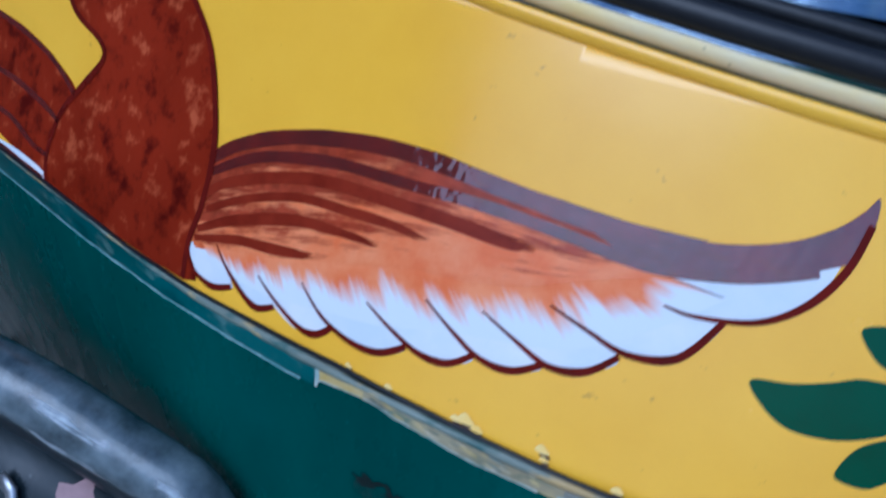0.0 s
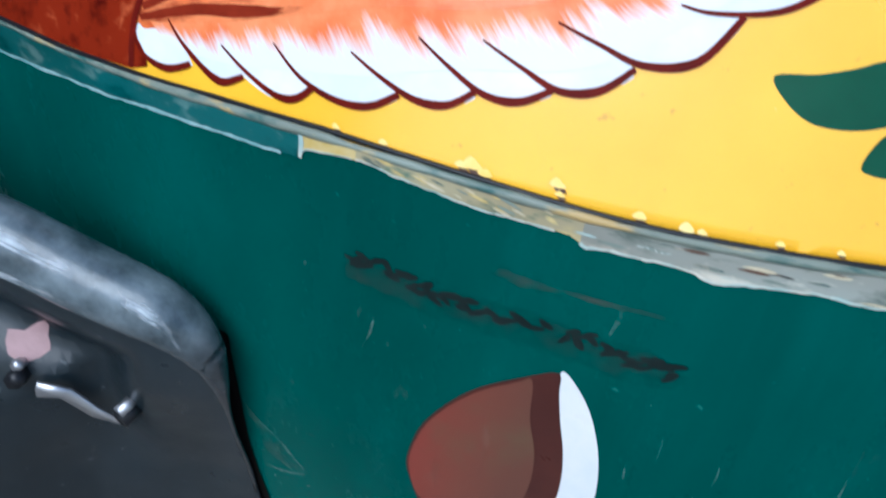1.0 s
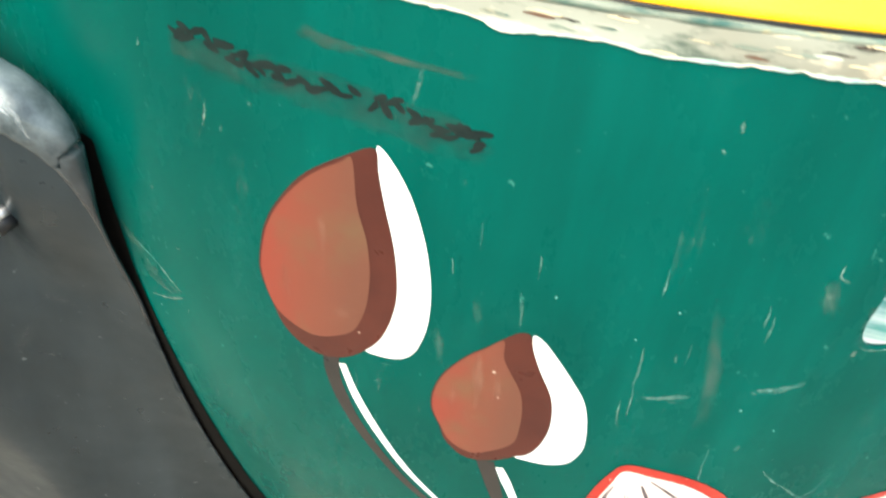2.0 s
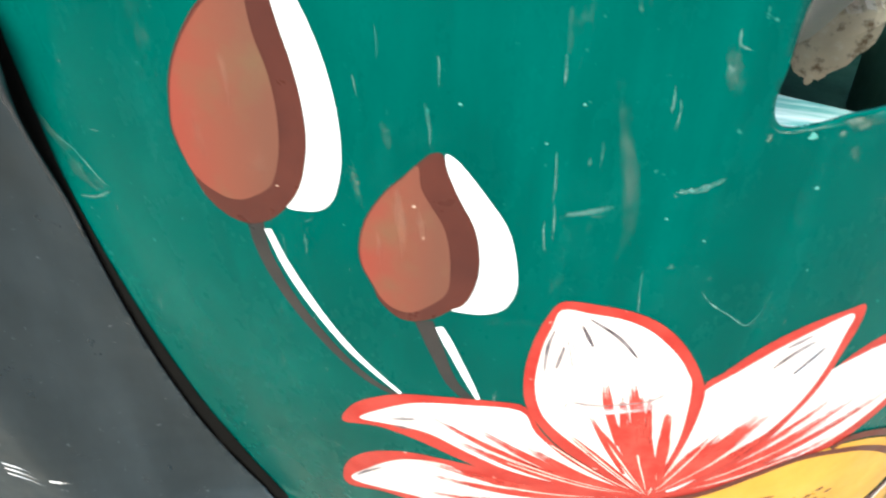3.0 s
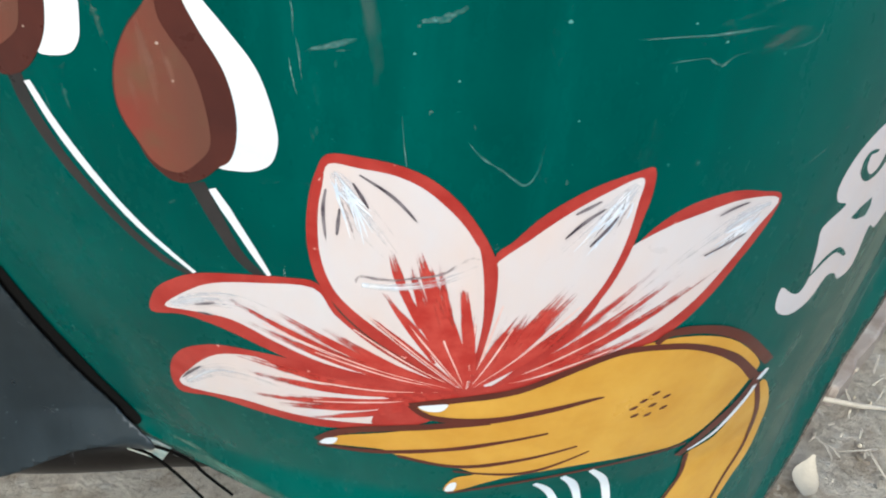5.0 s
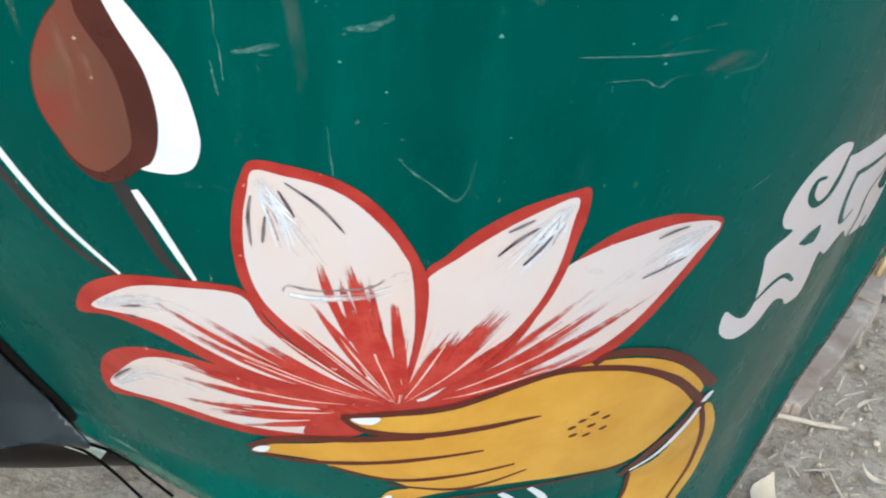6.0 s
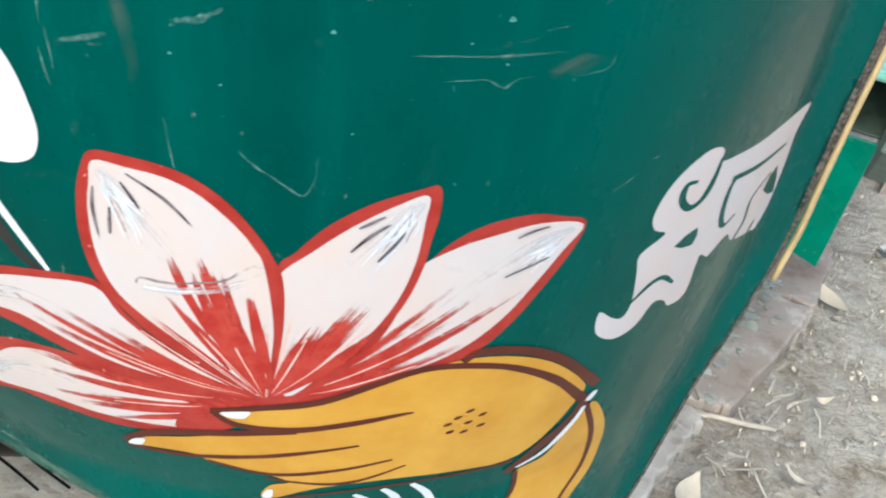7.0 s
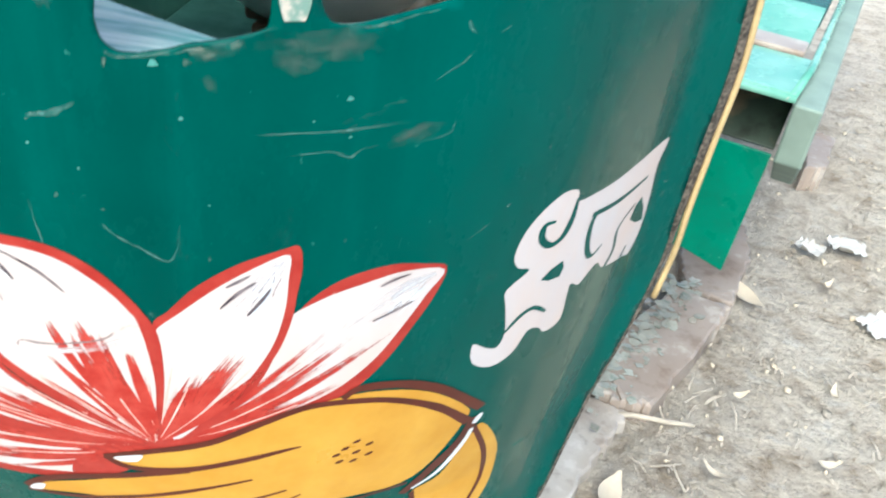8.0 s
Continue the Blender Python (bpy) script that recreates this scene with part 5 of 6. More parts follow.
# ---- buds ----
for body, white, light, stem, stem_white, wide in (([(202.4, 739.3), (194.2, 735), (180, 723.8), (170.5, 711), (164, 698), (160.8, 685), (159.8, 672), (164.2, 657), (168, 647.5), (175, 641), (182.5, 639), (188.5, 640.5), (194.5, 644), (201.2, 651), (206, 658), (209.5, 667), (212, 680), (211.8, 693), (209.8, 706.5), (206.6, 719), (204, 731)], [(203, 740.3), (207.5, 737), (214, 727), (219.2, 713.5), (222.2, 701), (223.8, 688), (223.6, 674), (221.6, 664), (219.4, 658), (215, 653), (208.5, 650.8), (201.2, 651), (206, 658), (209.5, 667), (212, 680), (211.8, 693), (209.8, 706.5), (206.6, 719), (204, 731)], [(195.5, 733.5), (191.5, 731.5), (180.8, 722.8), (171.3, 710.4), (164.9, 697.6), (161.6, 684.6), (160.7, 672.4), (165.2, 656.5), (175, 650), (182.5, 649.8), (189.5, 653.4), (196.8, 660), (200.8, 671.3), (202.2, 681), (202.5, 691.3), (201, 704), (197.4, 717)], [(187.1, 641.2), (188.6, 625.9), (196.8, 603.6), (211.9, 579.4), (226, 563.7), (239.5, 556)], [(192, 638.5), (198.1, 620), (209, 598), (222.2, 577.9), (240.3, 558.4)], (7, 6, 5, 4, 2.5)), ([(258, 682.6), (254.5, 682.6), (250.9, 679.3), (244.2, 671.7), (239.2, 666.3), (233.9, 658.3), (230, 650.2), (227.6, 639.3), (228.2, 629.9), (232, 620.6), (234.2, 613.6), (239.1, 607.8), (243.5, 605.6), (249.3, 606.2), (255.6, 609.6), (261.5, 614.8), (266.4, 618.6), (269.8, 626.2), (271.5, 636), (271.1, 646.3), (268.9, 655.8), (263.6, 666.7), (259.8, 676.2)], [(259, 682.7), (262.8, 680.9), (268.5, 674.1), (274.4, 665.9), (279.9, 657.3), (283, 648), (285, 635.4), (284.7, 627.2), (281.7, 619.7), (276.7, 616), (270.5, 614.5), (261.5, 614.8), (266.4, 618.6), (269.8, 626.2), (271.5, 636), (271.1, 646.3), (268.9, 655.8), (263.6, 666.7), (259.8, 676.2)], [(249.8, 677.4), (243.8, 670.6), (239, 665.4), (234, 657.6), (230.4, 649.6), (228.2, 639), (228.9, 630), (232.6, 621), (235.4, 614.8), (240.4, 610.8), (247, 610.6), (255.7, 617.6), (260.4, 624.5), (261.2, 634.3), (260.7, 644.6), (258.6, 654.2), (253.8, 663), (250.8, 669.4)], [(251.3, 606.5), (256, 591.1), (262.2, 572.8), (269.6, 563.3)], [(257.2, 604.9), (263.5, 589.7), (273.3, 564.4)], (7, 6, 4))):
    bud = patch("painted_bud", body, BUD_DARK, car, 2, bulge, "painted brown lotus bud with a white edge")
    patch("highlight", white, WHITE, bud, 1, bulge, "white painted edge")
    patch("bud_front", light, BUD, bud, 3, bulge, "lighter brown bud face")
    stroke("stem", stem, wide, STEM, bud, 1, bulge, "dark stem")
    stroke("stem_highlight", stem_white, (3, 4.2, 3.6, 2), WHITE, bud, 2, bulge, "white stem edge")

for x, z, r in ((248.5, 661, 0.8), (251.5, 648, 0.5), (199, 660, 0.6)):
    patch("worn_fleck", [(x - r, z - r * 0.3), (x - r * 0.2, z + r * 0.8), (x + r, z + r * 0.2), (x + r * 0.2, z - r * 0.7)], FLECK, car, 4, bulge, "", 1)
for points, widths in (([(242, 672), (243, 655), (243.6, 632)], (3, 6, 3)), ([(235, 652), (235.5, 640), (236, 628)], (2, 4, 2)), ([(188, 664), (194, 668), (197, 674)], (4, 9, 5))):
    stroke("rubbed_paint", points, widths, BUD_RUB, car, 4, bulge, "", 4)

# ---- lotus ----
heart = [(324.6, 500.9), (351.5, 509), (382.7, 511.4), (390.6, 505.4), (359.6, 493.8), (329.5, 487.9), (344.8, 482.8), (324, 471), (307.9, 470.4)]
lotus = patch("painted_lotus", [(205.9, 458.1), (204.2, 471.4), (210.3, 488.9), (222.2, 502.9), (239.9, 511.5), (259.1, 512.8), (274.7, 511.9), (294.9, 508.5), (324.7, 502.2), (349.4, 499.8), (329.5, 486), (334.6, 474.8), (307.6, 464.3), (279.1, 458.6), (250, 460.7), (225.9, 463)], RED, car, 1, bulge, "painted lotus with white petals outlined in red")
patch("petal_outline", [(210.5, 525.1), (216.4, 540.3), (227.2, 550.7), (241.8, 558.7), (262, 562.8), (281, 564.9), (292.7, 563.7), (300.2, 548.6), (311.1, 534.5), (325, 522.4), (349.4, 500.7), (329.6, 498.5), (304.5, 501.2), (284.5, 507.4), (264.9, 516.5), (245.4, 525.3), (227.2, 528.7)], RED, lotus, 3)
patch("petal_outline", [(411.2, 581.3), (420.3, 592.5), (432, 599.4), (447.4, 601.4), (460.4, 597.6), (469.5, 592.6), (466.4, 578.1), (458.5, 561.3), (448.2, 542.2), (434.2, 526), (413.5, 517.3), (383.3, 505.3), (359.3, 499), (376.4, 527.3), (394.7, 556)], RED, lotus, 1)
patch("petal_outline", [(359.9, 580.6), (366.4, 589.5), (377.3, 602.1), (391.9, 612.2), (407, 617.7), (413.4, 618.4), (414.3, 606.7), (412.5, 594), (410.7, 580.5), (405.9, 563.6), (397.3, 545.7), (381.9, 519.3), (359.2, 499.9), (354.3, 500.7), (356, 517), (359.9, 549.2)], RED, lotus, 3)
patch("petal_outline", [(302, 626), (313.8, 625.5), (326.8, 622.8), (337.4, 617.4), (346.8, 608), (354.4, 596), (359, 586), (361.6, 577), (361.9, 562), (360.3, 542.5), (356, 517), (351.9, 499.9), (339.4, 510.6), (325, 523.1), (311.2, 535.6), (300.3, 550.3), (292.5, 566.8), (290.9, 587.1), (293.4, 606), (297.3, 618.7)], RED, lotus, 5)
patch("red_heart", heart, RED, lotus, 2.5)
PETALS = (([(209.2, 466.2), (221, 486.6), (238.1, 503.3), (258.4, 508.4), (273.3, 501), (293.8, 495.4), (319.3, 491.5), (332, 482.6), (324, 473), (296.8, 467.7), (268.6, 466.5), (242.6, 469)], 2), ([(219.8, 532.2), (233.9, 545.7), (248.4, 554.4), (268.6, 559.1), (290.6, 560.6), (297.8, 546.5), (311, 530.8), (324.9, 518.5), (341.9, 503.7), (314.9, 508), (290.2, 513.6), (271, 522.9), (252.1, 532.9), (233.7, 533)], 4), ([(407.9, 577.5), (421.3, 587.7), (435.9, 592.6), (451.5, 595.2), (467.5, 590.8), (461.2, 578.5), (452.9, 563.3), (442.2, 546.1), (428.1, 531.6), (410.3, 521.8), (382.7, 511.4), (368.6, 507), (394, 536), (404.6, 557.5)], 2), ([(361.2, 576.5), (372.6, 588.7), (385.5, 600.7), (400.2, 610.5), (409.2, 613.7), (408.8, 602.5), (406.8, 584), (401.3, 564.4), (390.8, 543.4), (376.7, 523.6), (360.2, 505.7), (358.5, 535.5), (361.4, 558.9)], 4), ([(302.6, 620.9), (312.8, 619.8), (324.3, 617.6), (333.6, 612.8), (341.2, 605.4), (347.6, 597), (351.6, 589.4), (353.8, 584), (355.6, 568.3), (356.3, 546), (353.4, 520.8), (350.5, 504.1), (334.5, 520.1), (320.5, 536.7), (307.3, 551.3), (300, 563.2), (296.7, 579.4), (297.4, 598.7), (299.9, 611.7)], 6))
for points, layer in PETALS:
    middle = sum((Vector(p) for p in points), Vector((0, 0))) / len(points)
    grow = 0.4 if middle.x < 300 else 1.3
    points = [tuple(Vector(p) + (Vector(p) - middle).normalized() * grow) for p in points]
    patch("petal", points, CREAM, lotus, layer, bulge, "cream white petal")


def rays(base, tips, layer, rng, spread, sag, wide, near=0.25):
    """Red pulls of the brush that fan out from the heart into one petal, with thinner pink ones between."""
    base = Vector(base)
    for tip in tips:
        for k in range(spread):
            t = Vector(tip) + Vector((rng.uniform(-5, 5), rng.uniform(-3, 3))) * (k > 0)
            t = base + (t - base) * (1.05 if k == 0 else rng.uniform(0.7, 1.25))
            mid = (base + t) / 2 + Vector((rng.uniform(-1.0, 1.0), -sag * (base - t).length))
            a = base + (mid - base) * rng.uniform(0.05, near)
            pale = k > 0 and rng.random() < 0.6
            w = wide * rng.uniform(0.8, 1.25) * (0.8 if pale else 1)
            stroke("red_brush_stroke", [tuple(a), tuple(mid), tuple(t)], (w * 0.35, w * 0.8, w, w * 0.5), PINK_BRUSH if pale else RED_BRUSH, lotus, layer + (0.05 if pale else 0.25) + 0.02 * k, bulge, "", 6)


def red_heart():
    rng = random.Random(11)
    base = [(351.8, 500.7)][0]
    rays(base, [(319.5, 560.1), (325.4, 565.9), (330.4, 573.8), (335.6, 576.9), (340.3, 577.1), (348.7, 565.3), (354.3, 549.3), (311.7, 548.2)], 6.5, rng, 2, 0.0, 3.8)
    rays(base, [(256.7, 544.9), (262.3, 533.1), (276.5, 526.1), (274.8, 542.2), (292.3, 536.9), (296, 522.7)], 4.3, rng, 2, 0.05, 4.4)
    rays(base, [(257.8, 504.9), (261.4, 493.8), (247.2, 477.4), (278.8, 502.5), (263.9, 473.9), (280.2, 467.9)], 2.3, rng, 2, 0.04, 4.4)
    rays(base, [(372, 550.3), (381.6, 554.4), (367.6, 535.2), (391.1, 558.1), (398.9, 550.5)], 4.3, rng, 2, 0.03, 4.8)
    rays(base, [(421, 567.2), (430.2, 561.7), (420.2, 547.7), (435.2, 550), (427.7, 533.5), (409.1, 529.5)], 2.3, rng, 2, 0.05, 4.0)
    for tips, layer, near in (([(326.6, 547.1), (332.3, 552.6), (339.3, 546.2), (347.9, 543.1), (354.5, 546.6), (319.3, 546.3), (312.8, 547.3)], 7.0, 0.06), ([(265.9, 534.4), (280.5, 530.6), (287.2, 520.4), (300.1, 530.9), (305.2, 539.1)], 4.9, 0.12), ([(269.6, 498.8), (271.1, 487.8), (281.4, 481.6), (272, 470.9)], 2.9, 0.2), ([(369.5, 542.7), (378.3, 545.6), (364.8, 556.5), (389.4, 547.8), (395.4, 553.7)], 4.9, 0.1), ([(412.4, 536.7), (423.6, 540.9), (412.4, 523.8), (428.8, 528.6)], 2.9, 0.15)):
        for k, tip in enumerate(tips[::2]):
            a, t = Vector(base), Vector(tip)
            mid = (a + t) / 2 + Vector((0, -0.03 * (a - t).length * (layer < 6)))
            a = a + (mid - a) * near * (1.5 + 2.5 * (k % 2))
            stroke("pale_gap", [tuple(a), tuple(mid), tuple(t)], (0.1, rng.uniform(0.35, 0.65), rng.uniform(0.8, 1.3), 0.6), PALE_RED, lotus, layer, bulge, "", 6)
    for points, wide in (([(333.1, 542.4), (327.7, 560.5), (324.8, 571.3), (322.7, 583)], 4.0), ([(342.6, 535.7), (338.9, 556.3), (335.5, 573.5), (333, 584.3)], 5.5), ([(352.3, 508.9), (347.6, 528.5), (343.2, 546.4), (339.5, 562.8)], 6.5), ([(354.5, 513), (352.9, 536), (350.4, 556.7), (349.2, 567.8)], 3.5), ([(340.6, 528.2), (334.8, 546), (332, 562.4), (329.4, 577.6)], 3.0), ([(338.5, 520.4), (329.7, 538.5), (323.8, 551.9), (319.7, 561.4)], 2.5)):
        stroke("red_dab", points, (wide * 0.6, wide, wide, wide * 0.7), RED_BRUSH, lotus, 7.1, bulge, "", 4)


red_heart()


def petal_tips():
    """Thin grey-blue dry brushing that runs in from the petals' tips."""
    rng = random.Random(17)
    base = Vector([(351.8, 500.7)][0])
    for tip, layer in (([(207.7, 464.4), (218.2, 531.3), (302, 621.5), (409.7, 614.4), (467.9, 591.3)][2], 6.4), ([(207.7, 464.4), (218.2, 531.3), (302, 621.5), (409.7, 614.4), (467.9, 591.3)][3], 4.4), ([(207.7, 464.4), (218.2, 531.3), (302, 621.5), (409.7, 614.4), (467.9, 591.3)][4], 2.4)):
        tip = Vector(tip)
        d = (base - tip).normalized()
        n = Vector((-d.y, d.x))
        for k in range(15):
            a = tip + d * rng.uniform(5, 14) + n * rng.uniform(-1, 1) * 2.5
            e = a + d * rng.uniform(6, 24) + n * rng.uniform(-5, 5)
            stroke("dry_brush_line", [tuple(a), tuple((a + e) / 2 + n * rng.uniform(-0.8, 0.8)), tuple(e)], (0.2, rng.uniform(0.4, 1.3), 0.2), rng.choice((BLUE_GREY, BLUE_GREY, BLUE_GREY, GREY_HAIR)), lotus, layer, bulge, "", 3)


petal_tips()
for points, layer in (([(212.5, 469.9), (232, 488.9), (250.1, 492.6), (271.4, 487)], 2.22), ([(223, 534.1), (238.5, 542.8), (256.9, 546), (273.4, 540.8)], 4.22), ([(303.3, 619.2), (308.7, 608.8), (315.4, 595.2), (323.4, 582)], 6.22), ([(408.6, 612.6), (401.6, 602.2), (391.2, 589), (380.3, 576)], 4.22), ([(465.7, 590.4), (453.8, 586.7), (441.9, 577.4), (428.1, 566.3)], 2.22)):
    stroke("tip_wash", points, (3, 8, 11, 11, 8), TIP_WASH, lotus, layer, bulge, "thin bluish wash at the petal's tip")
for points in ([(312, 618.7), (323.6, 609.8), (332.6, 598.3)], [(300.3, 611.7), (298.4, 601.4), (298.3, 586.7)], [(304.5, 603.3), (302.5, 589.9)], [(309.9, 615), (315.2, 603.5)], [(394.3, 585.3), (399.1, 592), (403.5, 599.4)], [(384.8, 590.2), (391.9, 598.2), (398.7, 603.4)], [(443.2, 591), (448.4, 593.3), (455.2, 594.6)], [(441.1, 571.2), (449.7, 575), (457.5, 578.3)], [(235.7, 538.4), (246.1, 542.5)], [(236, 533.7), (243.6, 533.8)], [(212.3, 474.9), (219.3, 483.5), (227.7, 491.8)], [(387.4, 601.3), (396.4, 606.7)]):
    stroke("thin_brush_line", points, (0.7, 1.6, 0.8), GREY_BRUSH, lotus, 7.5)
stroke("crack_line", [(308, 565.8), (310.4, 570.6), (321.2, 569.5), (340.3, 573.6), (348.5, 580.1), (357.7, 582.9)], (1.0, 2.2, 1.4, 2.6), GREY_HAIR, lotus, 7.5)
stroke("repainted_band", [(310.2, 566), (323.3, 565.7), (340.5, 569.7), (355.9, 577.8)], (3, 4.5, 5, 4), WHITE_BRUSH, lotus, 7.3, bulge, "pale repainted band")

# ---- ochre shape that carries the lotus ----
shape = patch("painted_ochre_shape", [(330.8, 488), (347.1, 494.1), (371.7, 498), (395, 509.5), (413.2, 519.3), (434.6, 524), (457, 517.6), (474.9, 503.6), (491.1, 480.4), (491.6, 468.7), (477.3, 439.7), (461.3, 427.5), (436.7, 429.6), (404.8, 430.6), (371.5, 423.1), (345.9, 406.8), (341.5, 410.3), (347.2, 422.7), (357.1, 427.6), (345.6, 434.7), (320.4, 440.9), (312.1, 446.4), (292, 444.7), (279.5, 443.2), (290, 453.6), (312.9, 462.3), (334.6, 469.9), (360.5, 474.6), (347.5, 477.3), (334.6, 481)], GOLD, car, 5, bulge, "ochre yellow painted shape with brown outlines under the lotus", 3)
patch("lower_shape", [(468.3, 411.3), (482.9, 418.4), (495.2, 446.2), (502.7, 454.9), (515.5, 418.8), (516.2, 379.7), (507.2, 353.5), (498.2, 328), (488.4, 304.2), (450.5, 333.5), (459.5, 367), (468.1, 390.2)], GOLD, shape, 4, bulge, "ochre lower piece")
for points, widths in (([(326.9, 488.5), (347.1, 494.1), (373.9, 500.8), (397, 513.2), (417.8, 521.1), (441.2, 517.1), (459.7, 507), (477.5, 489.6), (493.4, 464.9)], (4, 4.5, 4, 4, 5)), ([(431.2, 522.2), (439, 527.3), (458.9, 520.9), (478.3, 504.1), (499.3, 473.3)], (3, 5, 5, 5)), ([(326.9, 488.5), (337.2, 479.4), (360.4, 477.9), (385.5, 483.4), (405.3, 488.5), (413.3, 489.9)], (3, 5, 4, 1)), ([(278.6, 445.2), (290.3, 456.9), (307.6, 464.8), (342.4, 473.1), (363, 477.4)], (5, 5, 5)), ([(278.1, 441.5), (306.3, 443.2), (342.7, 451.5), (366.6, 458.4), (390.5, 465)], (3, 3.6, 3.4, 1.5)), ([(319, 441.7), (348.4, 435), (378.6, 441.3), (405.7, 450.3)], (2.5, 3.4, 1.5)), ([(346.3, 430), (374, 427.2), (390.6, 431), (412.1, 443.6)], (1.5, 3, 1.2)), ([(343, 405), (377.5, 417.6), (414.2, 424.7), (449.5, 425.4), (465.1, 424.9)], (2, 2, 2)), ([(462.9, 413.5), (479.1, 432.9), (491.1, 448.6), (497.1, 466.7)], (5, 7, 7, 6)), ([(497.6, 455.7), (507, 421.9), (508.8, 389.3), (501.1, 362), (494.2, 328.9)], (3, 3, 2.6, 2)), ([(468.3, 411.3), (468.8, 389.7), (460.3, 366.5), (449.9, 336.7)], (3, 2.4, 2))):
    stroke("brown_line", points, widths, BROWN, shape, 6)
for points, widths in (([(467.8, 415.9), (481.4, 424.4), (492.5, 443.8), (496.2, 455.9)], (2, 3.6, 2.6)), ([(496.9, 460.2), (500, 467.2)], (3, 4, 2.4))):
    stroke("white_band", points, widths, WHITE, shape, 7, bulge, "white painted band")
for points in ([(330.8, 488), (337.1, 490), (344.2, 490.9), (341, 485.3), (334.6, 484.8)], [(279.5, 443.2), (283.8, 449.3), (289.7, 451.3), (286.2, 444.4)], [(341.8, 407.6), (344.4, 416), (348.1, 417.6), (346.5, 408.2)]):
    patch("white_tip", points, WHITE, shape, 6.5, bulge, "white tip")
for x, z in [(428.9, 475.7), (430.4, 469), (433, 480.1), (438.1, 474.7), (438.1, 484.2), (444.1, 479.3), (444.1, 470.1), (436.8, 467.3)]:
    stroke("dot", [(x - 1.8, z - 0.7), (x, z), (x + 1.8, z + 1.0)], (1.2, 2.6, 1.2), BROWN, shape, 6)
for points in ([(387.9, 414.3), (394.4, 407.1), (401.3, 390.1)], [(401.8, 419.4), (407.9, 410), (412.9, 389.9)], [(416, 422.2), (424.2, 408.3), (429.5, 381.9)]):
    stroke("white_dash", points, (3, 4.5, 4), WHITE, shape, 2, bulge, "white dash below the shape")

# ---- white ornament ----
ornament = patch("white_ornament", [(489.1, 518), (487.8, 532.7), (495, 525.3), (500.9, 521.9), (503.3, 531.2), (500.6, 551.6), (499.2, 562.9), (509.1, 570.3), (502.8, 575.2), (499.7, 584.2), (502.7, 596.8), (509.4, 605.9), (518.5, 611.4), (525.9, 608.9), (527.2, 602.1), (533.9, 600.9), (549, 601.6), (563.1, 604.8), (580.3, 606.8), (577.2, 590.9), (579.2, 567.6), (579.7, 542.9), (575.6, 528.8), (571, 530.9), (556.5, 536.1), (551.3, 544.3), (546.5, 541.4), (541.5, 536.3), (535.6, 540.8), (535.8, 515.4), (527.2, 512.7), (522.6, 519.7), (516.2, 522.4), (510.1, 510.1), (499.5, 507.5)], CREAM, car, 1, bulge, "dusty white painted ornament", 3)
for points, widths in (([(502.8, 530.7), (510, 538.5), (516.7, 539.4), (524.1, 531.2)], (1.2, 3, 3, 1.5)), ([(517.3, 595.3), (511.9, 595.7), (511.9, 587.8), (517.3, 580.9), (523.1, 583), (526, 592.4), (526.7, 603.9)], (1.5, 3.4, 3.6, 3.6, 1.5)), ([(538.2, 586.3), (554.5, 585), (571.4, 587.8)], (3, 3.6, 1.5)), ([(542.5, 587.4), (539.1, 581.1), (540.2, 564.7), (544.4, 554.5), (550.4, 558.3)], (2, 2.6, 3, 1)), ([(557.3, 535.8), (560.5, 546), (559.4, 562), (567.7, 572.5)], (2, 1.6, 1.2)), ([(568.7, 532.2), (570.8, 539.3)], (2, 0.8))):
    stroke("green_gap", points, widths, GREEN, ornament, 2)
for points in ([(516.5, 558.7), (527, 564.7), (527.4, 553.6)], [(567.2, 561.4), (571.7, 574), (578.3, 552.1)]):
    patch("green_gap", points, GREEN, ornament, 2, bulge, "", 2)

